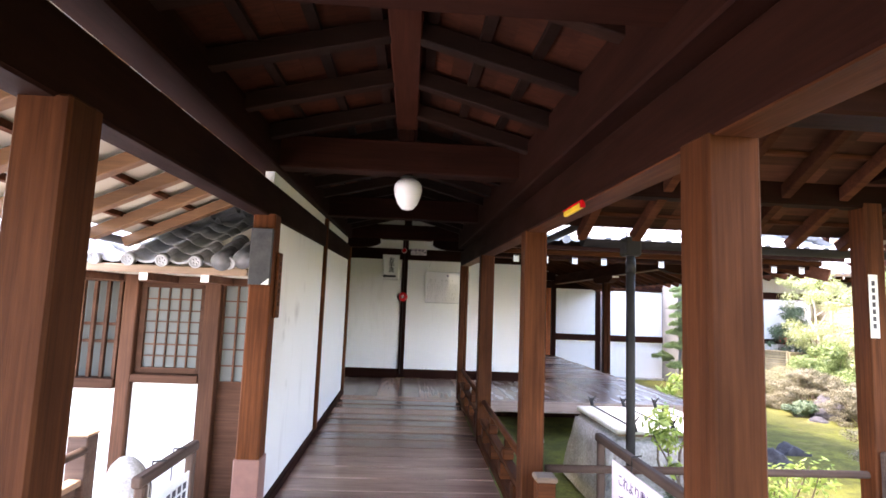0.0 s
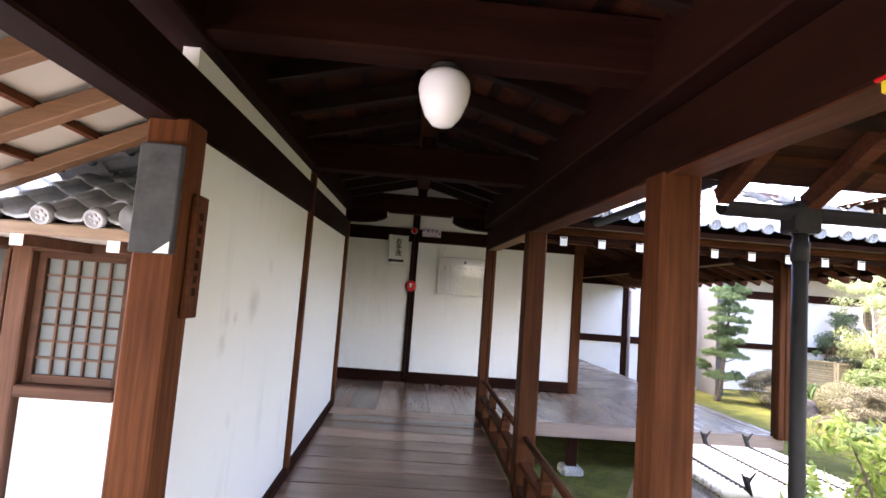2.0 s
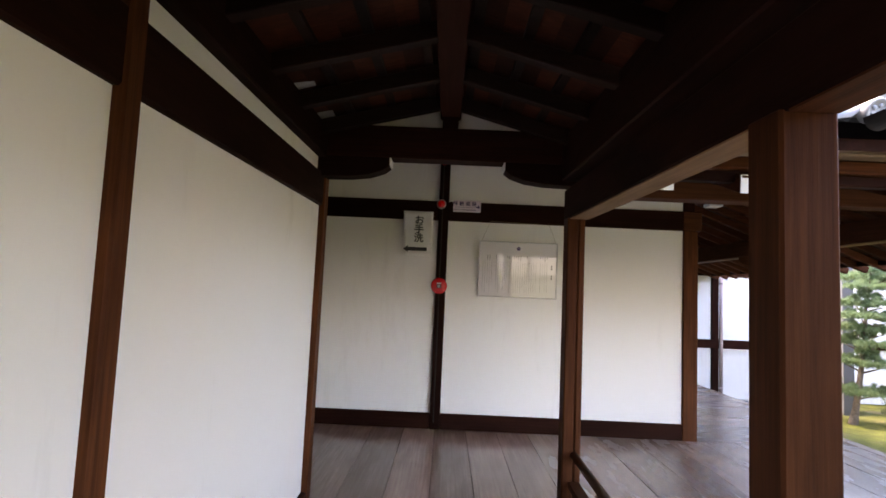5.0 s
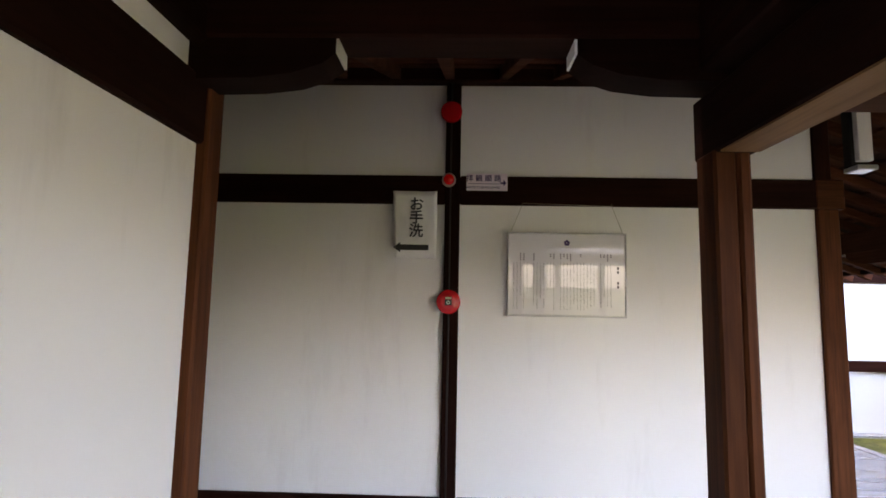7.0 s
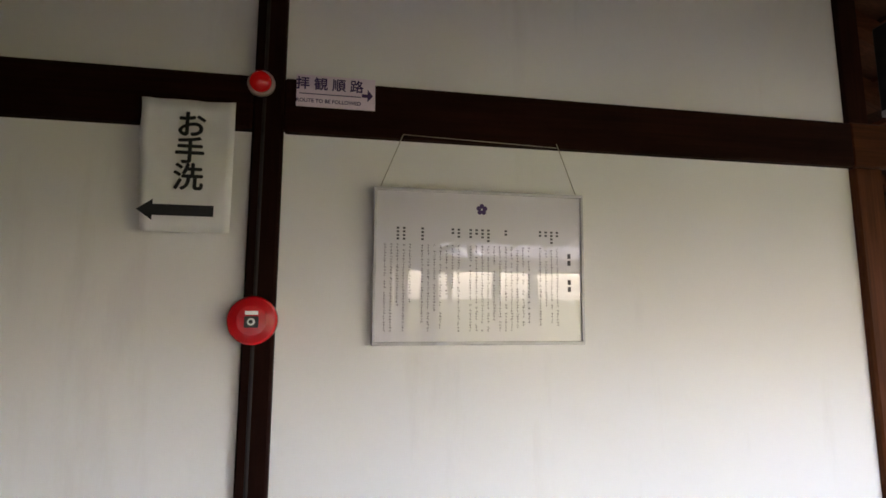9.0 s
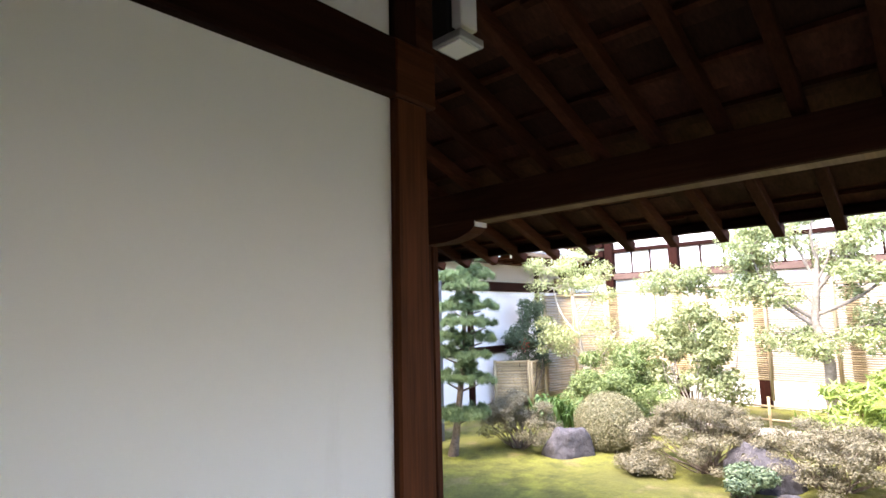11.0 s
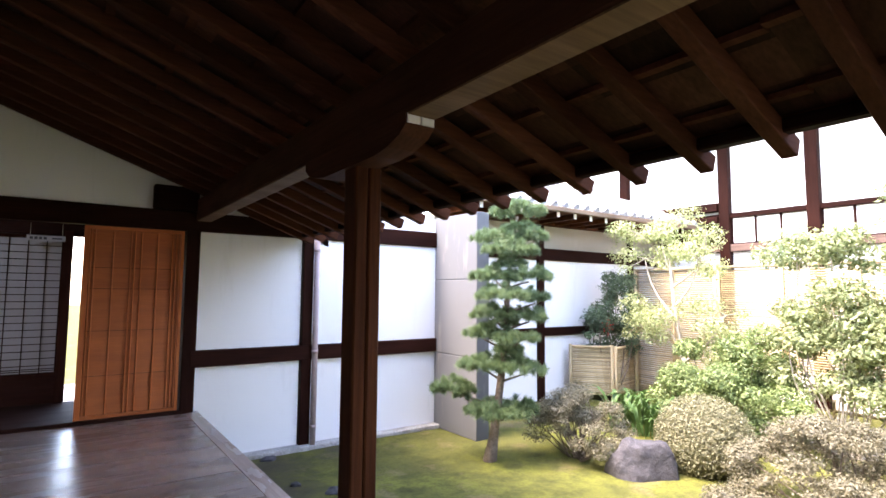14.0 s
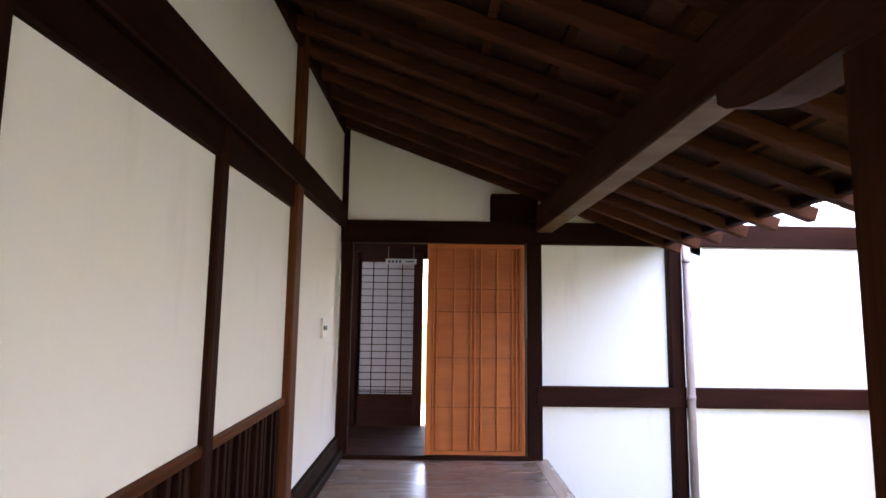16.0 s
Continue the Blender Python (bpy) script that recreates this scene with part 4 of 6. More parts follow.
def washroom_sign():
    s = thing("paper_sign", "wrinkled white paper sign with black letters and arrow", "sign", at=(-0.235, YN - 0.052, 1.867))
    bm = bmesh.new()
    n, w, h = 12, 0.145, 0.22
    vs = [[bm.verts.new((-w + 2 * w * i / n + 0.022 * ((n - i) / n) * (1 - j / n) ** 1.5 + 0.003 * math.sin(j * 1.3) * (n - i) / n, 0.007 * noise.noise((i * 0.55, j * 0.4, 2)) + 0.0012 * math.sin(i * 0.9) - (0.009 * ((n - i) / n) ** 3) - 0.006 * (i / n) ** 4, -h + 2 * h * j / n)) for i in range(n + 1)] for j in range(n + 1)]
    for j in range(n):
        for i in range(n):
            bm.faces.new((vs[j][i], vs[j][i + 1], vs[j + 1][i + 1], vs[j + 1][i]))
    sh = part("sheet", bm, PAPER, s, smooth=True)
    sh.modifiers.new("thick", "SOLIDIFY").thickness = 0.0015
    for ch, z in (("お", 0.128), ("手", 0.04), ("洗", -0.048)):
        lettering(ch, 0.094, INK, s, pose(0.012, -0.0125, z, 90, 0, 0), bold=0.0022)
    arrow = [(-0.135, -0.152), (-0.088, -0.118), (-0.088, -0.134), (0.095, -0.134), (0.095, -0.170), (-0.088, -0.170), (-0.088, -0.186)]
    part("arrow", extrude_profile(arrow, 0.001), INK, s, m=pose(0, -0.0125, 0))


washroom_sign()


def route_sign():
    s = thing("route_sign", "small pale pink route sign with purple letters", "sign", at=(0.236, YN - 0.045, 2.157))
    part("plate", boxm(-0.135, 0.135, 0, 0.006, -0.057, 0.057, 0.001), PINK, s)
    lettering("拝 観 順 路", 0.048, PURPLE, s, pose(-0.022, -0.001, 0.022, 90, 0, 0), bold=0.0009)
    lettering("ROUTE TO BE FOLLOWED", 0.0185, PURPLE, s, pose(-0.025, -0.001, -0.037, 90, 0, 0), bold=0.0004)
    part("rule", boxm(-0.125, 0.085, -0.0012, 0, -0.013, -0.010), PURPLE, s)
    part("arrow", extrude_profile([(0.088, -0.012), (0.108, -0.012), (0.108, -0.028), (0.127, -0.005), (0.108, 0.018), (0.108, 0.0), (0.088, 0.0)], 0.001), PURPLE, s, m=pose(0, -0.001, 0))


route_sign()


def notice_board():
    s = thing("notice_board", "white framed notice with small vertical writing hung by wire", "notice board", at=(0.757, YN - 0.03, 1.556))
    w, h = 0.382, 0.272
    tilt = pose(0, 0, 0, 2.0, 0, 0)
    part("backing", boxm(-w, w, 0.0, 0.012, -h, h), PAPER, s, m=tilt)
    sh, n, l, b = mat("clear_acrylic", 0.03)
    b.inputs["Base Color"].default_value = (0.70, 0.675, 0.70, 1)
    b.inputs["Coat Weight"].default_value = 1.0
    b.inputs["Coat Roughness"].default_value = 0.02
    b.inputs["Roughness"].default_value = 0.25
    b.inputs["Coat IOR"].default_value = 1.48
    part("face", boxm(-w + 0.008, w - 0.008, -0.003, 0.0, -h + 0.008, h - 0.008), sh, s, m=tilt)
    for a, b_, c, d in ((-w, w, -h, -h + 0.012), (-w, w, h - 0.012, h), (-w, -w + 0.01, -h + 0.012, h - 0.012), (w - 0.01, w, -h + 0.012, h - 0.012)):
        part("frame", boxm(a, b_, -0.012, 0.014, c, d, 0.002), EDGE, s, m=tilt)
    rnd = random.Random(5)
    # five-petal crest
    bm = bmesh.new()
    for k in range(5):
        a = math.pi / 2 + 2 * math.pi * k / 5
        c = Vector((0.0118 * math.cos(a), 0, 0.0118 * math.sin(a)))
        pts = [c + Vector((0.0095 * math.cos(a + q), 0, 0.0095 * math.sin(a + q))) for q in (0, 0.9, 1.9, math.pi, -1.9, -0.9)]
        bm.faces.new([bm.verts.new(p) for p in pts])
    part("crest", bm, PURPLE, s, m=tilt @ pose(0.0, -0.0042, 0.205))
    # columns of unreadable small writing, as plain bars
    cols = 30
    bm = bmesh.new()
    for i in range(cols):
        x = w - 0.10 - i * 0.0215
        long = 0.24 + 0.14 * rnd.random() if 3 < i < 18 else 0.14 + 0.22 * rnd.random()
        if i in (4, 16, 24):
            continue
        z = 0.075
        zend = z - long
        while z > max(zend, -0.225):
            hh = 0.0065
            if rnd.random() > 0.08:
                for q in range(rnd.choice((2, 3, 3, 4))):
                    ww = 0.0045 - 0.0022 * rnd.random()
                    zz = z - hh + rnd.random() * 0.0064
                    box(bm, x - ww, x + ww * rnd.random(), -0.0045, -0.0035, zz, zz + 0.0010)
                for q in range(rnd.choice((1, 1, 2))):
                    xx = x + rnd.uniform(-0.0036, 0.0036)
                    box(bm, xx - 0.0005, xx + 0.0005, -0.0045, -0.0035, z - hh, z - hh + 0.003 + 0.004 * rnd.random())
            z -= 0.0098
        if i in (0, 1, 2, 3, 12, 13, 14, 15, 17, 18, 23, 26, 27, 9):
            z = 0.135
            for q in range(rnd.choice((2, 3, 4))):
                box(bm, x - 0.0045, x + 0.0045, -0.0045, -0.0035, z - 0.008, z - 0.001)
                z -= 0.0125
    tagged(part("writing", bm, GREYINK, s, m=tilt), kind="stuff")
    for k, (x, z) in enumerate(((w - 0.055, 0.045), (w - 0.055, 0.02), (w - 0.055, -0.05), (w - 0.055, -0.075))):
        part("heading", boxm(x - 0.006, x + 0.006, -0.0045, -0.0035, z - 0.009, z + 0.009), GREYINK, s, m=tilt)
    for sx in (-1, 1):
        pole("wire", (sx * (w - 0.02), -0.004, h), (sx * 0.285, -0.02, 0.462), 0.0016, WIRE, s, seg=6)
    pole("wire", (-0.285, -0.02, 0.462), (0.285, -0.02, 0.447), 0.0016, WIRE, s, seg=6)


notice_board()


def alarm_button(z, r, face):
    s = thing("fire_alarm", "round red fire alarm unit on the dark post", "fire alarm", "fire alarms", at=(-0.005, YN - 0.037, z))
    turn = pose(0, 0, 0, 90, 0, 0)
    bm = lathe(bmesh.new(), [(0.001, -0.0), (r, 0.0), (r, 0.02), (r * 0.93, 0.03), (r * 0.6, 0.036), (0.001, 0.037)], 32, turn)
    part("housing", bm, RED, s, smooth=False)
    if face:
        bm = lathe(bmesh.new(), [(0.001, 0.0), (0.012, 0.0), (0.012, 0.008), (0.001, 0.009)], 20, turn @ pose(0, -0.004, 0.036))
        part("button", bm, PAPER, s)
        bm = lathe(bmesh.new(), [(0.001, 0.0), (0.006, 0.0), (0.006, 0.004), (0.001, 0.005)], 16, turn @ pose(0, -0.004, 0.044))
        part("button_core", bm, INK, s)
        part("label_plate", boxm(-0.022, 0.022, -0.041, -0.036, -0.022, 0.014, 0.002), INK, s)
        part("label_plate", boxm(-0.020, 0.020, -0.040, -0.036, 0.018, 0.030, 0.001), PAPER, s)


alarm_button(1.367, 0.078, True)
alarm_button(2.632, 0.072, False)


def alarm_lamp():
    s = thing("alarm_lamp", "small red alarm indicator lamp on a grey base", "alarm lamp", at=(-0.015, YN - 0.037, 2.168))
    turn = pose(0, 0, 0, 90, 0, 0)
    part("base", lathe(bmesh.new(), [(0.001, 0), (0.046, 0), (0.046, 0.014), (0.001, 0.016)], 24, turn), GREYMETAL, s)
    rm, n, l, b = mat("red_lamp_glass", 0.1)
    b.inputs["Base Color"].default_value = (0.20, 0.004, 0.006, 1)
    b.inputs["Emission Color"].default_value = (1, 0.02, 0.01, 1)
    b.inputs["Emission Strength"].default_value = 0.003
    part("dome", lathe(bmesh.new(), [(0.036, 0.016), (0.037, 0.026), (0.032, 0.042), (0.02, 0.053), (0.001, 0.057)], 24, turn), rm, s, smooth=True)
    pole("conduit", (0.012, 0.0, 0.80), (0.012, 0.0, -2.1), 0.007, METAL, s)


alarm_lamp()


def pendant_lamp():
    s = thing("pendant_lamp", "white milk-glass globe lamp hung under a dark beam", "lamp", at=(0.07, 3.10, 1.81))
    prof = [(0.012, 0.0), (0.035, 0.006), (0.060, 0.035), (0.080, 0.085), (0.088, 0.125), (0.085, 0.155), (0.070, 0.178), (0.048, 0.188), (0.044, 0.196)]
    part("shade", lathe(bmesh.new(), prof, 32), MILK, s, smooth=True)
    part("holder", lathe(bmesh.new(), [(0.05, 0.192), (0.052, 0.205), (0.03, 0.22), (0.001, 0.222)], 24), METAL, s)


pendant_lamp()


def wall_lantern():
    s = thing("wall_lantern", "black wall lantern with a white opal panel", "lantern", at=(2.60, YN - 0.10, 2.25))
    part("body", boxm(-0.02, 0.09, 0.03, 0.11, 0.03, 0.42, 0.006), METAL, s)
    part("opal_panel", boxm(-0.005, 0.085, -0.015, 0.03, 0.06, 0.40, 0.004), MILK, s)
    part("bottom_frame", boxm(-0.03, 0.10, -0.03, 0.10, 0.0, 0.03, 0.004), GREYMETAL, s)
    part("bottom_glass", boxm(-0.015, 0.085, -0.015, 0.085, -0.004, 0.0), MILK, s)


wall_lantern()


def light_switch():
    s = thing("light_switch", "white switch plate with a dark rocker", "light switch", at=(XV + 0.002, 13.72, 1.12))
    part("plate", boxm(0, 0.022, -0.06, 0.06, -0.075, 0.075, 0.003), PAPER, s)
    part("rocker", boxm(0.022, 0.030, -0.050, 0.050, -0.016, 0.016, 0.002), INK, s)


light_switch()


def door_plate():
    s = thing("door_plate", "small grey information plate hanging over the doorway", "sign", at=(2.83, 15.55, 1.79))
    part("plate", boxm(-0.17, 0.17, 0, 0.008, -0.03, 0.03), SHOJI, s)
    for x in (-0.13, -0.09, -0.05, -0.01):
        part("writing", boxm(x - 0.014, x + 0.014, -0.002, 0, -0.014, 0.014), INK, s)
    part("arrow", boxm(0.05, 0.14, -0.002, 0, -0.008, 0.008), INK, s)
    for x in (-0.14, 0.14):
        pole("hanger", (x, 0.004, 0.035), (x, 0.004, 0.16), 0.002, WIRE, s, seg=6)


door_plate()


# ---- fittings on the corridor ----
def post_fittings():
    s = thing("meter_cover", "dark grey metal cover plate fixed on the timber post", "cover plate", at=(XL - 0.005, 2.985, 1.48))
    part("plate", boxm(-0.062, 0.062, -0.022, 0.006, -0.17, 0.16, 0.004), COVER, s)
    part("torn_paper", extrude_profile([(0.012, -0.168), (0.056, -0.168), (0.056, -0.132)], 0.002), PAPER, s, m=pose(0, -0.0235, 0))
    p = thing("name_plaque", "narrow brown wooden plaque with faded vertical writing", "plaque", at=(XL + 0.072, 3.10, 1.32))
    part("board", boxm(-0.008, 0.008, -0.045, 0.05, -0.20, 0.19, 0.003), MID, p)
    for k in range(7):
        part("writing", boxm(0.0082, 0.0092, -0.012, 0.016, 0.11 - k * 0.04, 0.135 - k * 0.04), DARK, p)
    c = thing("post_foot", "pale copper cladding round the foot of the post", "cladding", at=(XL - 0.005, 3.06, 0.0))
    part("cladding", boxm(-0.073, 0.073, -0.073, 0.073, -0.45, 0.33, 0.004), COPPER, c)
    y = thing("warning_tape", "red and yellow warning strip on the beam", "warning strip", at=(XR - 0.062, 2.10, 1.668))
    part("pad", boxm(-0.008, 0.012, -0.12, 0.12, -0.013, 0.012, 0.004), YELLOW, y)
    part("edge", boxm(-0.010, 0.012, -0.132, 0.132, 0.012, 0.020, 0.003), RED, y)
    part("edge", boxm(-0.0102, 0.012, -0.132, -0.12, -0.013, 0.012, 0.002), RED, y)
    n = thing("notice_strip", "white paper strip with faint vertical writing on a post", "notice", at=(3.055, 3.045, 1.33))
    part("sheet", boxm(-0.04, 0.02, 0, 0.003, -0.2, 0.2), PAPER, n)
    for k in range(7):
        part("writing", boxm(-0.022, 0.0, -0.001, 0, 0.13 - k * 0.045, 0.16 - k * 0.045), GREYINK, n)


post_fittings()


def barrier(x, y0, y1, z, foot, label, sign):
    s = thing("barrier", label, "barrier", "corridor barriers", at=(x, (y0 + y1) / 2, foot))
    n, h = (y1 - y0) / 2, z - foot
    beam("top_rail", (0, -n, h), (0, n, h), 0.045, 0.05, OLDW, s)
    for y in (-n + 0.05, n - 0.05):
        beam("leg", (0, y, 0), (0, y, h - 0.02), 0.04, 0.045, OLDW, s)
    beam("foot_rail", (0, -n + 0.05, 0.06), (0, n - 0.05, 0.06), 0.03, 0.035, OLDW, s)
    for k in (-0.35, 0.35):
        bm = bmesh.new()
        tube(bm, (-0.03, k * n, h + 0.03), (0.03, k * n + 0.01, h + 0.035), 0.004, seg=6)
        tube(bm, (-0.028, k * n, h + 0.03), (-0.03, k * n, h - 0.12), 0.003, seg=6)
        part("wire_tie", bm, METAL, s)
    if sign:
        part("sign_board", boxm(-0.004, 0.004, -0.30, 0.30, -0.17, 0.17), PINK, s, m=pose(-0.03, n - 0.62, h - 0.22))
        lettering("これより奥は", 0.070, PURPLE, s, pose(-0.036, n - 0.62, h - 0.13, 90, 0, -90))
        lettering("ご遠慮下さい", 0.070, PURPLE, s, pose(-0.036, n - 0.62, h - 0.24, 90, 0, -90))
    else:
        part("sign_board", boxm(-0.003, 0.003, -0.17, 0.17, -0.11, 0.11), PAPER, s, m=pose(0.03, 0, h - 0.20))
        for i in range(4):
            for j in range(5):
                part("writing", boxm(0.0062, 0.0072, 0.135 - j * 0.06, 0.172 - j * 0.06, -0.02, 0.012), GREYINK, s, m=pose(0.03, -0.04, h - 0.14 - i * 0.045))
    return s


barrier(1.33, 1.45, 3.22, 0.45, -0.13, "grey-brown timber barrier with a pale pink sign across the side corridor", True)
barrier(-0.985, 2.20, 2.82, 0.45, -0.14, "small grey-brown timber barrier with a white notice beside the yard", False)


def rail_posts():
    p = thing("capped_post", "short brown timber post with a flat cap beside the corridor", "post", at=(XR + 0.03, 2.86, -0.08))
    part("shaft", boxm(-0.05, 0.05, -0.05, 0.05, -0.1, 0.37, 0.005), MID, p)
    part("cap", boxm(-0.06, 0.06, -0.06, 0.06, 0.37, 0.40, 0.008), WEATHER, p)
    r = thing("yard_railing", "dark brown timber railing with a capped square post over the yard", "railing", at=(-1.86, 3.36, 0))
    part("post", boxm(-0.06, 0.06, -0.06, 0.06, -0.55, 0.355, 0.006), OLDW, r)
    part("cap", boxm(-0.066, 0.066, -0.066, 0.066, 0.355, 0.37, 0.004), WEATHER, r)
    pole("upper_rail", (0.04, -0.05, 0.275), (0.10, -3.2, 0.275), 0.024, OLDW, r)
    part("lower_rail", boxm(-0.03, 0.05, -3.2, -0.06, 0.07, 0.11, 0.006), WEATHER, r)
    part("toe_board", boxm(-0.02, 0.02, -3.2, -0.06, -0.06, 0.07, 0.004), OLDW, r)


rail_posts()
boards("floor_side_deck", "grey weathered boards of the small side deck", -1.85, XL - 0.1, 1.1, 3.3, -0.14, "y", 0.16, WEATHER)


# ---- gutters and downpipes ----
def gutter(name, label, p0, p1, r, material, brackets=4):
    s = thing(name, label, "gutter")
    m, n = span(p0, p1)
    bm = bmesh.new()
    seg = 9
    rows = []
    for x in (-n / 2, n / 2):
        rows.append([bm.verts.new((x, r * math.cos(math.pi + math.pi * i / seg), r * math.sin(math.pi + math.pi * i / seg))) for i in range(seg + 1)])
    for i in range(seg):
        bm.faces.new((rows[0][i], rows[0][i + 1], rows[1][i + 1], rows[1][i]))
    ob = part("trough", bm, material, s, m=m, smooth=True)
    ob.modifiers.new("thick", "SOLIDIFY").thickness = 0.004
    for k in range(brackets):
        t = (k + 0.5) / brackets
        p = Vector(p0).lerp(Vector(p1), t)
        pole("hanger", p + Vector((0, 0, -r)), p + Vector((0, 0, 0.06)), 0.005, METAL, s, seg=6)
    return s


g = gutter("gutter", "dark metal half-round gutter under the side corridor eaves", (1.34, 3.60, 1.75), (6.6, 3.60, 1.75), 0.055, METAL, 8)
part("hopper", boxm(1.64, 1.76, 3.54, 3.66, 1.64, 1.78, 0.012), METAL, g)
pole("downpipe", (1.70, 3.60, 1.66), (1.70, 3.60, GZ), 0.032, METAL, g)
pole("collar", (1.70, 3.60, 1.60), (1.70, 3.60, 1.52), 0.037, METAL, g)
gutter("gutter", "dark metal gutter under the corridor eaves", (1.50, 3.62, 1.955), (1.50, 5.65, 1.96), 0.045, METAL, 4)
gutter("gutter", "dark metal gutter along the yard eaves", (-2.18, -1.4, cz(2.18) + 0.0), (-2.18, 4.2, cz(2.18) + 0.0), 0.05, METAL, 6)
g = thing("downpipe", "pinkish-brown round downpipe against the white wall", "downpipe")
pole("downpipe", (5.42, YW - 0.10, 1.93), (5.42, YW - 0.10, GZ), 0.034, PIPEP, g)
for z in (1.72, 0.55, -0.3):
    pole("collar", (5.42, YW - 0.10, z - 0.02), (5.42, YW - 0.10, z + 0.02), 0.038, PIPEP, g)


# ---- building across the yard ----
def yard_house():
    h = thing("yard_house", "low white plaster house with barred and latticed windows and tiled eaves", "house")
    y = 4.75
    part("wall", boxm(-6, -2.40, y, y + 0.1, GZ - 0.1, 0.42), WHITE, h)
    part("wall", boxm(-2.27, -1.70, y, y + 0.1, GZ - 0.1, 0.48), WHITE, h)
    part("wall", boxm(-6, -3.24, y, y + 0.1, 0.42, 1.5), WHITE, h)
    part("wall", boxm(-6, -0.85, y + 0.4, y + 0.45, GZ, 1.9), DARK, h)
    beam("post", (-2.335, y + 0.01, GZ), (-2.335, y + 0.01, 1.45), 0.13, 0.12, YARDW, h)
    beam("post", (-1.63, y + 0.01, GZ), (-1.63, y + 0.01, 1.45), 0.13, 0.14, YARDW, h)
    beam("post", (-1.12, y + 0.01, GZ), (-1.12, y + 0.01, 1.45), 0.12, 0.12, YARDW, h)
    beam("lintel", (-6, y + 0.01, 1.40), (-0.85, y + 0.01, 1.40), 0.12, 0.12, YARDW, h)
    beam("sill", (-6, y, 0.46), (-2.40, y, 0.46), 0.16, 0.085, YARDW, h)
    beam("sill", (-2.27, y, 0.51), (-1.70, y, 0.51), 0.14, 0.07, YARDW, h)
    w1 = part("window", boxm(-3.22, -2.42, y + 0.06, y + 0.07, 0.50, 1.34), FROST, h)
    for i in range(8):
        part("bar", boxm(-3.2 + i * 0.107, -3.168 + i * 0.107, y - 0.03, y + 0.01, 0.50, 1.34, 0.004), YARDW, w1)
    for z in (0.80, 0.95):
        part("bar", boxm(-3.22, -2.42, y + 0.015, y + 0.045, z, z + 0.025), YARDW, w1)
    w2 = part("window", boxm(-2.27, -1.70, y + 0.03, y + 0.04, 0.55, 1.34), FROST, h)
    for a, b, c, d in ((-2.27, -2.22, 0.55, 1.34), (-1.75, -1.70, 0.55, 1.34), (-2.22, -1.75, 0.55, 0.60), (-2.22, -1.75, 1.30, 1.34)):
        part("frame", boxm(a, b, y - 0.0, y + 0.045, c, d, 0.003), YARDW, w2)
    for i in range(1, 5):
        part("bar", boxm(-2.22 + i * 0.094 - 0.006, -2.22 + i * 0.094 + 0.006, y + 0.012, y + 0.03, 0.60, 1.30), YARDW, w2)
    for i in range(1, 7):
        part("bar", boxm(-2.22, -1.75, y + 0.014, y + 0.03, 0.60 + i * 0.1 - 0.006, 0.60 + i * 0.1 + 0.006), YARDW, w2)
    d = part("door", boxm(-1.56, -1.18, y + 0.03, y + 0.06, GZ + 0.05, 0.48), YARDW, h)
    w3 = part("door_window", boxm(-1.56, -1.18, y + 0.04, y + 0.05, 0.48, 1.34), FROST, h)
    for i in range(4):
        part("bar", boxm(-1.56 + i * 0.12, -1.545 + i * 0.12, y + 0.015, y + 0.04, 0.48, 1.34), YARDW, w3)
    for i in range(7):
        part("bar", boxm(-1.56, -1.18, y + 0.017, y + 0.04, 0.48 + i * 0.143, 0.492 + i * 0.143), YARDW, w3)
    # eaves
    for i in range(11):
        x = -1.5 - 0.47 * i
        part("rafter", boxm(x - 0.03, x + 0.03, y - 0.62, y + 0.1, 1.345, 1.405, 0.003), YARDW, h)
        part("rafter_end", boxm(x - 0.031, x + 0.031, y - 0.625, y - 0.62, 1.344, 1.406), PAPER, h)
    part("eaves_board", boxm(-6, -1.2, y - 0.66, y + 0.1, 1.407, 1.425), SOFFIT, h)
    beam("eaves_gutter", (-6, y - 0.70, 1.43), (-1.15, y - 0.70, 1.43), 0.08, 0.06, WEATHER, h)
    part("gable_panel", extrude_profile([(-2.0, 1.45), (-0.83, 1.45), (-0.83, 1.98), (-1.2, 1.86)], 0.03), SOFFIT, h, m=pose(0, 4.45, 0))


yard_house()
tiled("roof_yard_house", "dark grey wavy tile roof over the low house", (-6.0, 4.02, 1.49), (1, 0, 0), (0, 1, 0.42), 20, 9, w=0.25, limit=180)
TILED = speckle("dark_roof_tile", (0.045, 0.046, 0.05), (0.12, 0.122, 0.13), 9, 0.5, 0.25)
vr = thing("verge_roll", "stacked dark curved tiles along the verge of the low roof", "roof verge", kind="structure")
for lane, (vx, lift) in enumerate(((-1.18, 0.05), (-1.02, 0.13), (-1.34, 0.03))):
    for k in range(6):
        bm = bmesh.new()
        y0 = 3.98 + 0.21 * k
        tube(bm, (vx, y0, 1.47 + lift + 0.09 * k), (vx + 0.01, y0 + 0.25, 1.47 + lift + 0.105 + 0.09 * k), 0.075, 0.060, 12)
        part("roll_tile", bm, TILED, vr, smooth=True)
part("yard_gravel", boxm(-9, -1.0, -6, 4.7, GZ - 0.02, GZ + 0.06), speckle("pale_gravel", (0.36, 0.35, 0.33), (0.66, 0.64, 0.61), 60, 0.95, 0.6, 6, 0.01))
tagged(bpy.data.objects["yard_gravel"], "pale gravel of the small yard", "gravel", kind="structure")
b = thing("stone_basin", "rounded weathered stone beside the house wall", "stone", at=(-2.05, 4.35, GZ + 0.05))
bm = bmesh.new()
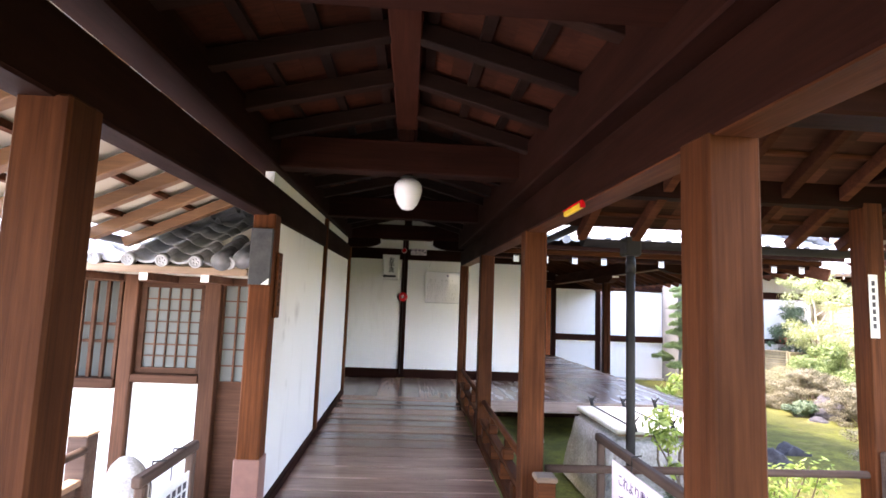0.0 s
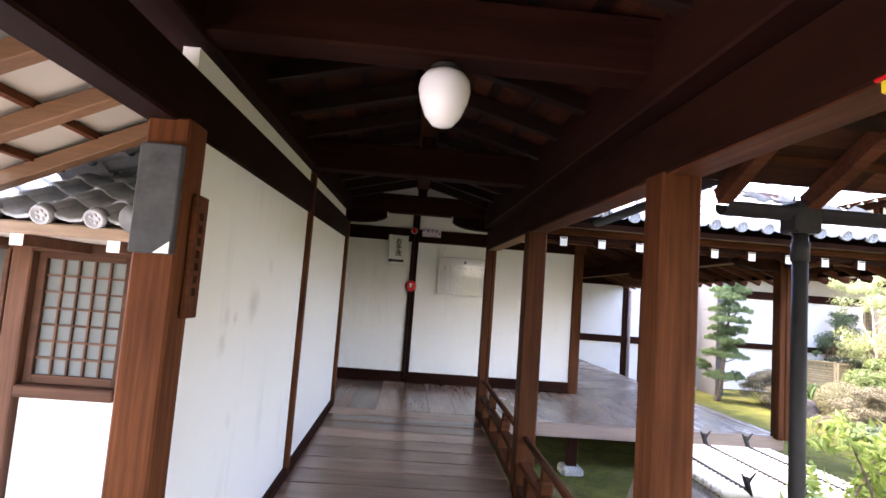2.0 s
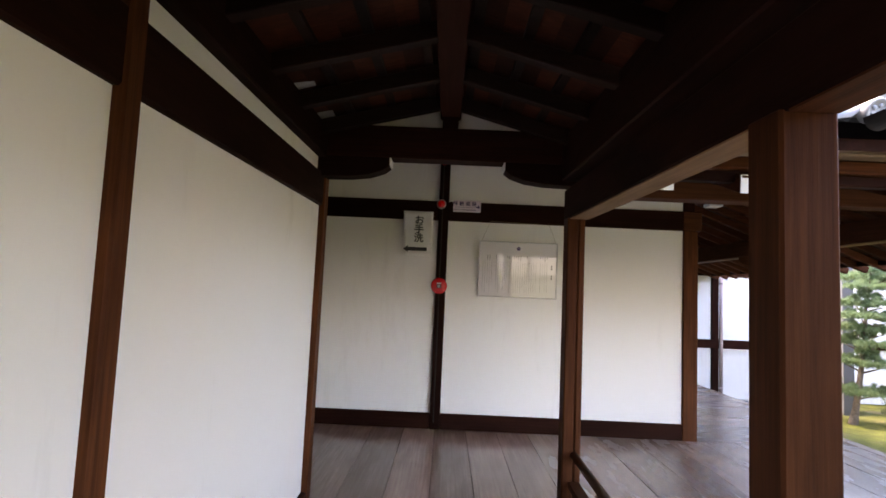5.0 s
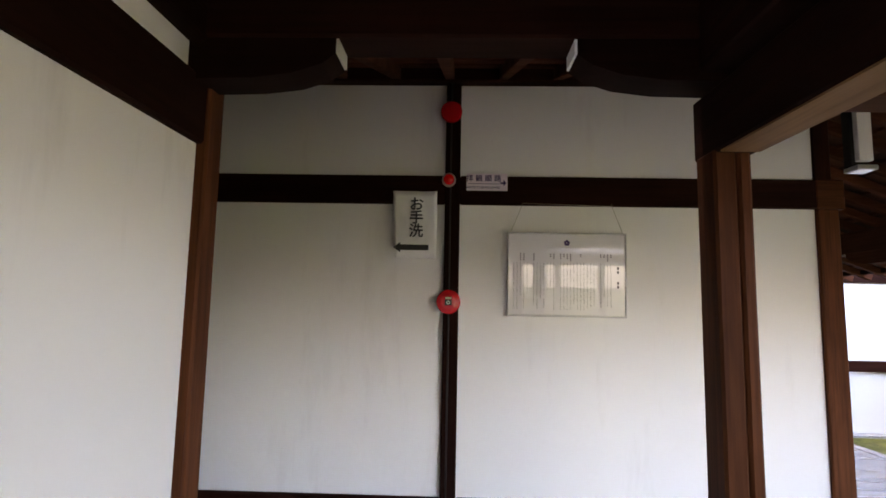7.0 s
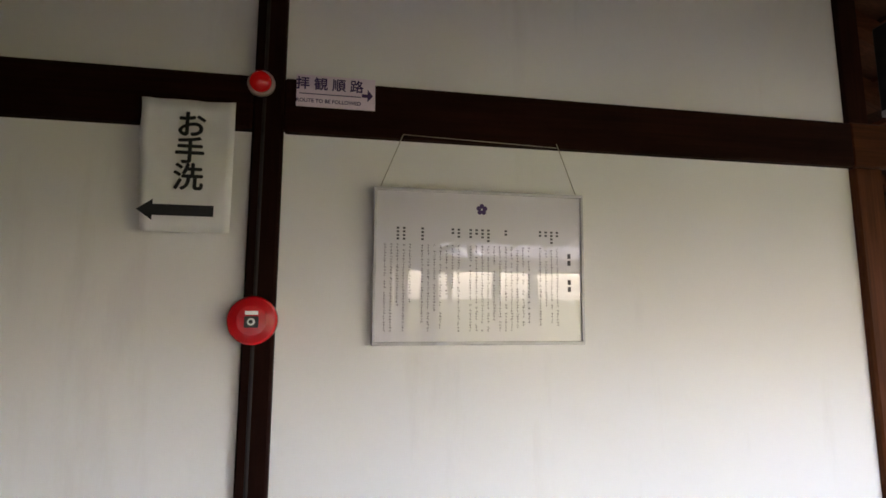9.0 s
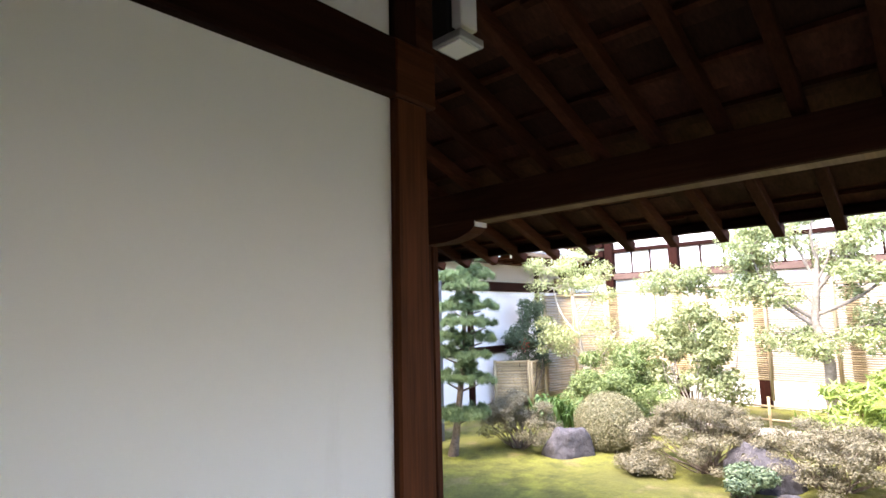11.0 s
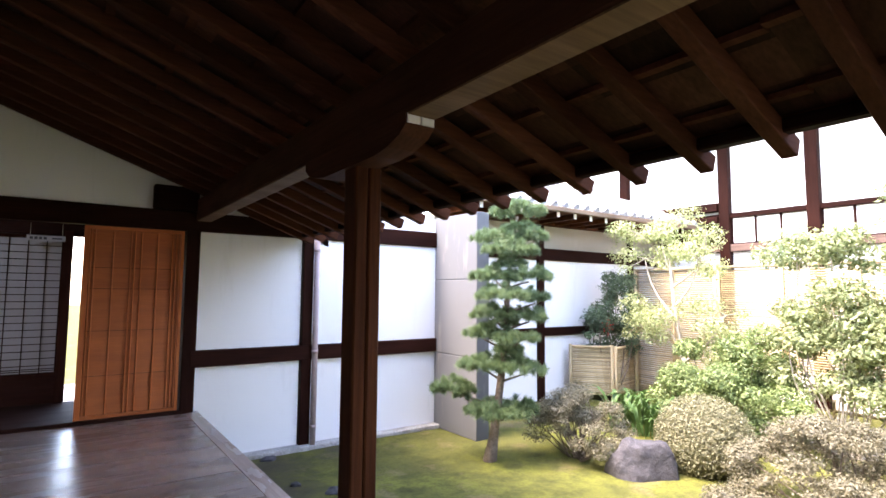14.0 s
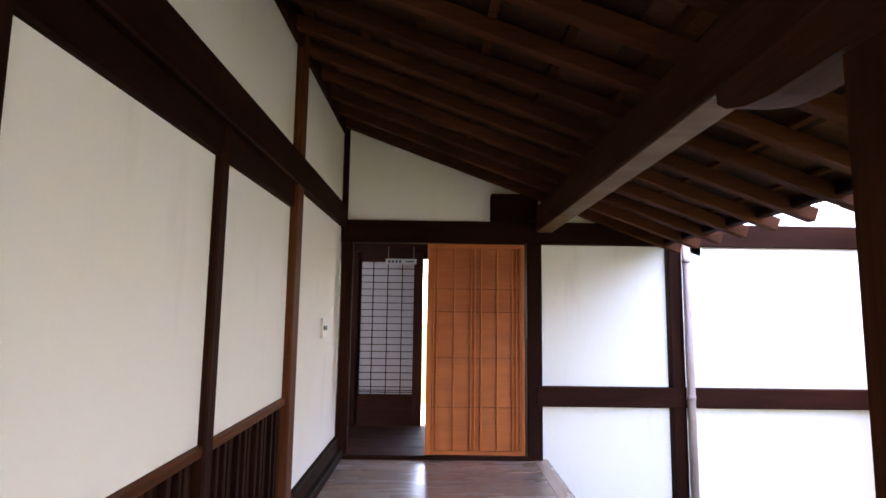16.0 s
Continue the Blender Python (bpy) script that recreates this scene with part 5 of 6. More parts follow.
bmesh.ops.create_icosphere(bm, subdivisions=3, radius=0.17)
for v in bm.verts:
    v.co.z *= 1.5
    v.co += v.co.normalized() * 0.05 * noise.noise(v.co * 4)
part("boulder", bm, STONE, b, m=pose(0, 0, 0.2), smooth=True)


# ---- walls round the garden ----
def garden_walls():
    w = thing("wall_garden_north", "white plaster garden wall with dark timber framing", "wall", kind="structure")
    y = 14.8
    for a, b in ((7.4, 9.5), (9.64, 12.0), (12.1, 14.0)):
        part("plaster_panel", boxm(a, b, y, y + 0.1, GZ, 0.52), WHITE, w)
        part("plaster_panel", boxm(a, b, y, y + 0.1, 0.66, 1.80), WHITE, w)
        # Same white plaster under the eaves, in the shaded colour.
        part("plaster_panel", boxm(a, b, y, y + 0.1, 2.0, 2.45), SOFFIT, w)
    beam("middle_rail", (7.4, y, 0.59), (14, y, 0.59), 0.12, 0.14, DARK, w)
    beam("lintel_beam", (7.4, y, 1.90), (14, y, 1.90), 0.12, 0.2, DARK, w)
    beam("wall_plate", (7.4, y - 0.05, 2.46), (14, y - 0.05, 2.46), 0.12, 0.14, MID, w)
    for x in (9.57, 12.05):
        beam("post", (x, y, GZ), (x, y, 2.4), 0.13, 0.13, DARK, w)
    for i in range(17):
        x = 7.6 + i * 0.38
        part("rafter", boxm(x - 0.03, x + 0.03, y - 0.85, y, 2.40, 2.48, 0.003), MID, w)
        part("rafter_end", boxm(x - 0.031, x + 0.031, y - 0.855, y - 0.85, 2.40, 2.48), PAPER, w)
    part("eaves_board", boxm(7.2, 14, y - 0.9, y + 0.05, 2.482, 2.51), MID, w)
    beam("eaves_gutter", (7.1, y - 0.96, 2.50), (14, y - 0.96, 2.50), 0.08, 0.07, WEATHER, w)
    c = thing("grey_fin_wall", "grey rendered fin wall, darkened for shade, with horizontal joints beside the veranda wall", "wall", kind="structure", at=(7.26, 13.95, GZ))
    for z0, z1 in ((0, 0.98), (0.99, 1.95), (1.96, 2.80)):
        part("render_block", boxm(-0.1, 0.1, -0.45, 0.46, z0, z1, 0.006), GREYP, c)
    part("core", boxm(-0.09, 0.09, -0.44, 0.45, -0.1, 2.78), GREYP, c)
    e = thing("wall_garden_east_wing", "white plaster side wall with thin dark posts", "wall", kind="structure")
    m = pose(6.0, 5.96, 0, 0, 0, 12.5)
    n = 7.1
    ob = part("plaster_panel", boxm(0, n, -0.12, 0, GZ, 2.35), WHITE, e, m=m)
    for x in (0.5, 1.45, 2.4, 3.35, 4.3, 5.3, 6.3):
        part("post", boxm(x - 0.038, x + 0.038, 0.002, 0.03, GZ, 2.3, 0.004), OLDW, e, m=m)
    part("foundation", boxm(0, n, -0.1, 0.06, GZ - 0.1, -0.42, 0.01), STONE, e, m=m)
    part("eaves_board", boxm(0, n, -0.1, 0.75, 2.30, 2.33), WEATHER, e, m=m)
    part("fascia", boxm(0, n, 0.70, 0.75, 2.25, 2.30), WEATHER, e, m=m)


garden_walls()
tiled("roof_garden_north", "grey clay tile roof of the garden building", (7.0, 13.82, 2.56), (1, 0, 0), (0, 1, 0.42), 28, 12, limit=250)
c8, s8 = math.cos(radians(12.5)), math.sin(radians(12.5))
tiled("roof_east_wing", "grey tile roof edge of the side building", (6.0 - s8 * 0.78 + 7.0 * c8, 5.96 + c8 * 0.78 + 7.0 * s8, 2.37), (-c8, -s8, 0), (s8, -c8, 0.45), 29, 7, limit=150)


def bent_pipe():
    s = thing("downpipe", "reddish-brown downpipe with elbows and a grey hopper", "downpipe")
    a, b, c, d = Vector((8.8, 7.31, 2.20)), Vector((8.8, 7.31, 2.05)), Vector((9.38, 6.76, 1.95)), Vector((9.38, 6.76, GZ))
    part("hopper", lathe(bmesh.new(), [(0.03, -0.12), (0.05, -0.04), (0.075, 0.0), (0.075, 0.10), (0.06, 0.11)], 16), GREYMETAL, s, m=Matrix.Translation(a))
    pole("elbow", a + Vector((0, 0, -0.1)), b, 0.045, GREYMETAL, s)
    pole("slanting_pipe", b, c, 0.04, COPPER, s)
    part("elbow_joint", lathe(bmesh.new(), [(0.001, -0.045), (0.045, -0.03), (0.05, 0.0), (0.045, 0.03), (0.001, 0.045)], 14), COPPER, s, m=Matrix.Translation(c), smooth=True)
    pole("upright_pipe", c, d, 0.04, COPPER, s)
    for z in (1.5, 0.4, -0.2):
        pole("collar", (c.x, c.y, z), (c.x, c.y, z + 0.05), 0.045, COPPER, s)


bent_pipe()


def back_house():
    h = thing("back_house", "two-storey white plaster house with dark timber and paper windows", "house")
    x = 13.0
    part("wall", boxm(x, x + 0.15, 4.0, 18.0, GZ, 2.02), WHITE, h)
    part("wall", boxm(x, x + 0.15, 4.0, 18.0, 2.70, 4.9), WHITE, h)
    part("wall", boxm(x + 0.12, x + 0.2, 4.0, 18.0, 2.02, 2.70), DARK, h)
    beam("lintel", (x - 0.03, 4, 2.685), (x - 0.03, 18, 2.685), 0.12, 0.09, DARK, h)
    beam("sill", (x - 0.03, 4, 2.09), (x - 0.03, 18, 2.09), 0.14, 0.13, OLDW, h)
    beam("string_course", (x - 0.02, 4, 1.76), (x - 0.02, 18, 1.76), 0.05, 0.03, OLDW, h)
    beam("wall_plate", (x - 0.04, 4, 4.75), (x - 0.04, 18, 4.75), 0.16, 0.2, DARK, h)
    beam("porch_beam", (x - 0.10, 13.44, 2.86), (x - 0.10, 18, 2.86), 0.16, 0.16, DARK, h)
    beam("porch_beam", (x - 0.10, 13.44, 2.62), (x - 0.10, 18, 2.62), 0.14, 0.12, DARK, h)
    for y in (15.5, 13.34, 11.90, 10.40, 8.95, 7.5):
        beam("post", (x - 0.03, y, GZ), (x - 0.03, y, 4.66), 0.19, 0.19, DARK, h)
    for y0, y1 in ((12.00, 13.24), (10.50, 11.80), (9.05, 10.30), (7.6, 8.85)):
        w = part("window", boxm(x - 0.02, x - 0.005, y0, y1, 2.155, 2.64), PAPER, h)
        for k in range(4):
            yy = y0 + (y1 - y0) * k / 3
            part("bar", boxm(x - 0.045, x - 0.02, yy - 0.018, yy + 0.018, 2.155, 2.64), DARK, w)
        part("bar", boxm(x - 0.045, x - 0.02, y0, y1, 2.155, 2.185), DARK, w)
    up = part("upper_window", boxm(x - 0.5, x - 0.48, 6.0, 8.32, 2.55, 4.6), DARKPANE, h)
    for k in range(6):
        part("bar", boxm(x - 0.52, x - 0.5, 6.0 + k * 0.455, 6.035 + k * 0.455, 2.55, 4.6), METAL, up)
    for z in (2.75, 3.1, 3.45, 3.8):
        part("bar", boxm(x - 0.521, x - 0.501, 6.0, 8.32, z, z + 0.03), METAL, up)
    part("rain_spout", boxm(x - 0.62, x - 0.5, 8.33, 8.45, 2.9, 3.5, 0.02), GREYMETAL, h)
    part("roof", extrude_profile([(-1.05, 4.73), (4, 6.95), (4, 6.85), (-1.05, 4.67)], 14), TILE, h, m=pose(x, 11.0, 0))
    for i in range(30):
        y = 4.3 + 0.45 * i
        part("rafter", boxm(-0.98, 0, y - 0.035, y + 0.035, -0.09, -0.015), MID, h, m=pose(x, 0, 5.08, 0, -22.5, 0))
        part("rafter_end", boxm(-0.986, -0.98, y - 0.036, y + 0.036, -0.09, -0.015), PAPER, h, m=pose(x, 0, 5.08, 0, -22.5, 0))


back_house()


# ---- bamboo fences ----
def bamboo_fence(p0, p1, z0, z1, gap=0.036, posts=5):
    f = thing("bamboo_fence", "pale bamboo screen fence of thin horizontal canes", "fence", "bamboo fences")
    a, b = Vector((*p0, 0)), Vector((*p1, 0))
    m, n = span(a, b)
    bm = bmesh.new()
    tube(bm, (-n / 2, 0, 0), (n / 2, 0, 0), 0.0135, seg=6)
    me = mesh("cane", bm, BAMBOO, True)
    k = int((z1 - z0) / gap)
    for i in range(k):
        ob = new("cane", me)
        ob.parent = f
        ob.matrix_basis = Matrix.Translation((0, 0, z0 + gap * (i + 0.5))) @ m
    up = Vector((0, 0, 1))
    side = (m.to_3x3() @ Vector((0, 1, 0))) * 0.03
    for i in range(posts):
        p = a.lerp(b, i / (posts - 1))
        for s in (-1, 1):
            pole("post", p + side * s + up * (z0 - 0.3 if s < 0 else z0), p + side * s + up * (z1 + 0.05), 0.026, BAMBOO, f, seg=8)
    pole("top_cane", a + up * (z1 + 0.02) - side, b + up * (z1 + 0.02) - side, 0.022, BAMBOO, f, seg=8)


bamboo_fence((11.42, 14.20), (11.33, 12.72), -0.47, 1.64, 0.034, 3)
bamboo_fence((11.32, 12.66), (11.12, 8.1), 0.16, 1.64, 0.034, 6)
bamboo_fence((10.10, 14.60), (10.55, 14.10), -0.45, 0.33, 0.030, 2)
bamboo_fence((10.58, 14.08), (11.36, 14.24), -0.45, 0.31, 0.030, 2)


def low_fence():
    f = thing("low_bamboo_rail", "low bamboo edging rail in the garden bed", "fence")
    for y in (11.0, 10.4, 9.9, 9.4, 8.9, 8.3):
        pole("stake", (10.7, y, GZ), (10.7, y, -0.02), 0.02, BAMBOO, f, seg=8)
    for z in (-0.16, -0.36):
        pole("rail", (10.7, 11.2, z), (10.7, 8.1, z), 0.016, BAMBOO, f, seg=8)
    k = thing("stone_edging", "row of pale edging stones at the garden bed", "stone edging")
    rnd = random.Random(3)
    for i in range(11):
        bm = boxm(-0.16, 0.16, -0.08, 0.08, -0.08, 0.07, 0.03)
        part("stone", bm, STONE, k, m=pose(10.45 + rnd.uniform(-0.04, 0.04), 11.2 - 0.33 * i, GZ + 0.03, rnd.uniform(-4, 4), rnd.uniform(-4, 4), 90 + rnd.uniform(-8, 8)))


low_fence()


# ---- plants ----
def cloud_mesh(name, clumps, n, size, material, rng, aspect=2.2, up=0.5, shell=0.55):
    """Many small folded leaves, spread through clumps of (centre, radii, weight)."""
    wts = np.array([c[2] for c in clumps], float)
    pick = rng.choice(len(clumps), n, p=wts / wts.sum())
    cen = np.array([c[0] for c in clumps])[pick]
    rad = np.array([c[1] for c in clumps])[pick]
    d = rng.normal(size=(n, 3))
    d /= np.linalg.norm(d, axis=1)[:, None]
    r = shell + (1 - shell) * rng.random(n) ** 0.6
    p = cen + d * rad * r[:, None] * (0.85 + 0.3 * rng.random((n, 1)))
    nrm = d + np.array([0, 0, up]) + rng.normal(size=(n, 3)) * 0.55
    nrm /= np.linalg.norm(nrm, axis=1)[:, None]
    t = np.cross(nrm, rng.normal(size=(n, 3)))
    t /= np.linalg.norm(t, axis=1)[:, None] + 1e-9
    b = np.cross(nrm, t)
    s = size * (0.6 + 0.8 * rng.random((n, 1)))
    v = np.stack([p - t * s, p + b * s / aspect - nrm * s * 0.15, p + t * s, p - b * s / aspect - nrm * s * 0.15], 1).reshape(-1, 3)
    i = np.arange(n)[:, None] * 4
    f = (i + np.array([[0, 1, 2, 3]])).tolist()
    me = bpy.data.meshes.new(name)
    me.from_pydata(v.tolist(), [], f)
    me.materials.append(material)
    return me


def leaves(parent, clumps, n, size, material, seed, name="crown", **kw):
    rng = np.random.default_rng(seed)
    ob = new(name, cloud_mesh(name, clumps, n, size, material, rng, **kw))
    ob.parent = parent
    return ob


def limb(bm, p0, p1, r0, r1, rnd, bend=0.12, seg=7, steps=5):
    """A bent tapered branch; returns its end."""
    a, b = Vector(p0), Vector(p1)
    n = (b - a).length
    off = Vector((rnd.uniform(-1, 1), rnd.uniform(-1, 1), rnd.uniform(-0.4, 0.4))) * bend * n
    pts = [a.lerp(b, t / steps) + off * math.sin(math.pi * t / steps) for t in range(steps + 1)]
    for k in range(steps):
        ra, rb = r0 + (r1 - r0) * k / steps, r0 + (r1 - r0) * (k + 1) / steps
        tube(bm, pts[k], pts[k + 1] + (pts[k + 1] - pts[k]) * 0.06, ra, rb, seg, False)
    return pts[-1]


def shrub(name, label, category, at, clumps, n, size, material, bark, seed, stems=7, spread=0.12, stem_r=0.014, group="", **kw):
    """clumps are relative to the foot."""
    s = thing(name, label, category, group, at=at)
    rnd = random.Random(seed)
    bm = bmesh.new()
    for k in range(stems):
        c, rad, wt = clumps[k % len(clumps)]
        foot = (rnd.uniform(-spread, spread), rnd.uniform(-spread, spread), -0.05)
        tip = Vector(c) + Vector((rnd.uniform(-0.5, 0.5) * rad[0], rnd.uniform(-0.5, 0.5) * rad[1], rnd.uniform(-0.2, 0.3) * rad[2]))
        limb(bm, foot, tip, stem_r, stem_r * 0.35, rnd)
        if stems <= 16:
            part("stem", bm, bark, s, smooth=True)
            bm = bmesh.new()
    if stems > 16:
        tagged(part("branchwork", bm, bark, s, smooth=True), kind="stuff")
    else:
        bm.free()
    leaves(s, clumps, n, size, material, seed, **kw)
    return s


def blob_clumps(seed, n, rx, ry, z0, z1, r0, r1):
    rnd = random.Random(seed)
    out = []
    for _ in range(n):
        a, q = rnd.uniform(0, 6.283), math.sqrt(rnd.random())
        r = rnd.uniform(r0, r1)
        out.append(((rx * q * math.cos(a), ry * q * math.sin(a), rnd.uniform(z0, z1)), (r, r, r * 0.7), r * r))
    return out


def pine():
    s = thing("pine_tree", "cloud-pruned green pine with layered needle pads on the moss", "pine tree", at=(6.85, 12.9, GZ))
    rnd = random.Random(11)
    side = Vector((0.56, -0.83, 0))
    back = Vector((0.83, 0.56, 0))
    bm = bmesh.new()
    pts = [Vector((0, 0, -0.08)), side * 0.05 + Vector((0, 0, 0.22)), side * 0.10 + Vector((0, 0, 0.6)), side * 0.15 + Vector((0, 0, 1.0)), side * 0.20 + Vector((0, 0, 1.5)), side * 0.22 + Vector((0, 0, 2.0)), side * 0.31 + Vector((0, 0, 2.6))]
    rr = [0.085, 0.052, 0.044, 0.038, 0.030, 0.022, 0.010]
    for k in range(6):
        tube(bm, pts[k], pts[k + 1] + (pts[k + 1] - pts[k]) * 0.05, rr[k], rr[k + 1], 10, False)
    # (offset to the side, depth, height, radius)
    pads = [(0.33, 0.0, 2.64, 0.25), (0.08, 0.05, 2.36, 0.24), (0.50, 0.0, 2.36, 0.13), (0.26, -0.1, 2.21, 0.25), (0.06, 0.08, 1.94, 0.25), (0.44, 0.0, 1.93, 0.20), (0.20, -0.12, 1.73, 0.27), (0.50, 0.05, 1.70, 0.12),
            (0.04, 0.05, 1.52, 0.22), (0.44, 0.0, 1.50, 0.18), (-0.06, 0.0, 1.30, 0.18), (0.34, -0.08, 1.28, 0.20), (0.16, 0.1, 1.42, 0.14), (-0.06, 0.0, 0.97, 0.25), (0.38, -0.05, 0.95, 0.22), (0.18, 0.12, 1.05, 0.14),
            (0.30, 0.08, 2.47, 0.15), (0.22, 0.0, 2.07, 0.15), (0.20, 0.0, 1.15, 0.13),
            (-0.44, 0.0, 0.70, 0.20), (-0.28, 0.05, 0.62, 0.10), (0.10, -0.05, 0.50, 0.30), (0.34, 0.08, 0.52, 0.16)]
    rng = np.random.default_rng(4)
    for o, dp, z, r in pads:
        r = r * 1.10
        c = side * o + back * dp + Vector((0, 0, z))
        # trunk point at that height
        tz = max(0.15, z - 0.12)
        k = max(i for i in range(6) if pts[i].z <= tz)
        tp = pts[k].lerp(pts[k + 1], (tz - pts[k].z) / (pts[k + 1].z - pts[k].z))
        limb(bm, tp, c + Vector((0, 0, -0.02)), 0.017, 0.008, rnd, 0.1)
        nt = int(34 * (r / 0.2) ** 2) + 6
        n = nt * 130
        a = np.repeat(rng.random(nt) * 2 * np.pi, 130)
        q = np.repeat(np.sqrt(rng.random(nt)), 130)
        lift = np.repeat(rng.random(nt), 130)
        p = np.stack([r * q * np.cos(a) * 1.05, r * q * np.sin(a) * 1.05, 0.11 * (1 - q ** 2) * lift + 0.03 * lift + 0.015 * rng.random(n)], 1) + rng.normal(size=(n, 3)) * 0.006 + np.array(c)
        dr = np.stack([0.5 * q * np.cos(a), 0.5 * q * np.sin(a), 0.55 + 0 * q], 1) + rng.normal(size=(n, 3)) * 0.62
        dr /= np.linalg.norm(dr, axis=1)[:, None]
        w = np.cross(dr, rng.normal(size=(n, 3)))
        w /= np.linalg.norm(w, axis=1)[:, None]
        ln = 0.05 + 0.035 * rng.random((n, 1))
        v = np.stack([p - w * 0.0030, p + w * 0.0030, p + dr * ln], 1).reshape(-1, 3)
        f = (np.arange(n)[:, None] * 3 + np.array([[0, 1, 2]])).tolist()
        me = bpy.data.meshes.new("needle_pad")
        me.from_pydata(v.tolist(), [], f)
        me.materials.append(PINE_L)
        ob = new("needle_pad", me)
        ob.parent = s
    part("trunk", bm, BARK, s, smooth=True)


pine()


def rock(name, at, size, seed, label="angular grey-purple garden rock on moss"):
    s = thing(name, label, "rock", "garden rocks", at=at)
    bm = bmesh.new()
    bmesh.ops.create_icosphere(bm, subdivisions=4, radius=1.0)
    rnd = random.Random(seed)
    planes = [(Vector((rnd.uniform(-1, 1), rnd.uniform(-1, 1), rnd.uniform(-0.2, 1))).normalized(), rnd.uniform(0.55, 0.85)) for _ in range(9)]
    for v in bm.verts:
        for nv, d in planes:
            k = v.co.dot(nv)
            if k > d:
                v.co -= nv * (k - d) * 0.92
        v.co += v.co.normalized() * (0.10 * noise.noise(v.co * 2.5 + Vector((seed, 0, 0))) + 0.05 * noise.noise(v.co * 7) + 0.02 * noise.noise(v.co * 18))
        v.co = Vector((v.co.x * size[0], v.co.y * size[1], v.co.z * size[2]))
    part("stone", bm, ROCK, s, smooth=True)


rock("rock", (7.85, 11.72, GZ + 0.05), (0.33, 0.36, 0.36), 2)
rock("rock", (7.85, 9.42, GZ + 0.06), (0.34, 0.40, 0.38), 8)
rock("rock", (7.45, 9.05, GZ - 0.02), (0.20, 0.26, 0.12), 5)
rock("rock", (4.7, 6.5, GZ), (0.28, 0.22, 0.2), 6)
rock("rock", (5.3, 6.9, GZ), (0.22, 0.2, 0.16), 9)


def azalea(at, seed, rx, ry, z0, z1, n=14, leafn=9000):
    rnd = random.Random(seed)
    cl = []
    for k in range(n * 3):
        a, q = rnd.uniform(0, 6.283), math.sqrt(rnd.random())
        r = rnd.uniform(0.09, 0.17)
        cl.append(((rx * q * math.cos(a), ry * q * math.sin(a), z1 - (z1 - z0) * (q ** 2 * 0.6 + 0.55 * rnd.random() ** 1.6) - 0.03), (r, r, r * 0.5), r * r))
    return shrub("azalea", "brownish twiggy azalea bush with sparse small leaves", "bush", at, cl, int(leafn * 2.2), 0.0105, AZALEA, BARK, seed, stems=48, spread=0.09, stem_r=0.009, group="azalea bushes", shell=0.3, aspect=1.7, up=0.8)


azalea((7.72, 12.38, GZ), 21, 0.46, 0.52, 0.16, 0.82, 18, 12000)
azalea((8.10, 10.05, GZ), 22, 0.60, 0.85, 0.14, 0.84, 34, 20000)
azalea((8.10, 8.85, GZ), 23, 0.60, 0.80, 0.12, 0.72, 32, 19000)
azalea((7.72, 10.62, GZ), 24, 0.24, 0.30, 0.08, 0.24, 7, 3600)
azalea((5.6, 5.3, GZ), 25, 0.6, 0.6, 0.3, 0.9, 20, 11000)
azalea((6.6, 6.2, GZ), 26, 0.5, 0.6, 0.3, 0.8, 16, 9000)

shrub("round_bush", "tightly clipped round bush with tiny pale leaves", "bush", (8.5, 11.42, GZ), [((0, 0, 0.31), (0.43, 0.44, 0.40), 1.0)], 34000, 0.0115, BALL_L, BARK, 31, stems=12, shell=0.9, aspect=1.7)
shrub("small_shrub", "low blue-green shrub in front of the rocks", "bush", (7.35, 9.5, GZ), blob_clumps(32, 7, 0.22, 0.3, 0.1, 0.22, 0.10, 0.15), 4500, 0.022, NAND, BARK, 32, shell=0.3)
shrub("dry_grass", "dry twiggy grass clump beside the side wall", "grass clump", (7.6, 7.25, GZ), blob_clumps(33, 8, 0.3, 0.3, 0.2, 0.45, 0.14, 0.22), 2600, 0.035, AZALEA, BARKP, 33, stems=60, spread=0.25, stem_r=0.005, shell=0.1, aspect=7)
shrub("evergreen_shrub", "dense dark green evergreen shrub behind the rocks", "bush", (9.6, 11.75, GZ), blob_clumps(34, 26, 0.45, 0.8, 0.2, 0.85, 0.16, 0.26), 22000, 0.022, LEAF_G, BARK, 34, stems=16, shell=0.45)
shrub("evergreen_shrub", "dense dark green evergreen shrub by the fence", "bush", (10.3, 11.95, GZ), blob_clumps(35, 20, 0.45, 0.6, 0.4, 1.25, 0.16, 0.28), 13000, 0.028, LEAF_G, BARK, 35, stems=12, shell=0.45)
shrub("camellia", "tall yellow-green evergreen bush with glossy leaves", "bush", (10.3, 10.75, GZ), blob_clumps(36, 46, 0.45, 0.66, 0.55, 2.45, 0.16, 0.30), 17000, 0.030, LEAF_M, BARKP, 36, stems=18, shell=0.35)
shrub("nandina", "feathery nandina with red berries above the bamboo screen", "bush", (10.72, 14.32, GZ), blob_clumps(37, 32, 0.52, 0.42, 0.72, 2.1, 0.13, 0.25), 8500, 0.034, NAND, BARK, 37, stems=14, shell=0.3, aspect=3.4)
shrub("bamboo_grass", "bright yellow-green bamboo grass with long leaves", "plant", (9.75, 8.75, GZ), blob_clumps(38, 18, 0.4, 0.55, 0.3, 1.0, 0.14, 0.24), 1500, 0.095, LEAF_W, BAMBOO, 38, stems=22, spread=0.4, stem_r=0.006, shell=0.1, aspect=6)
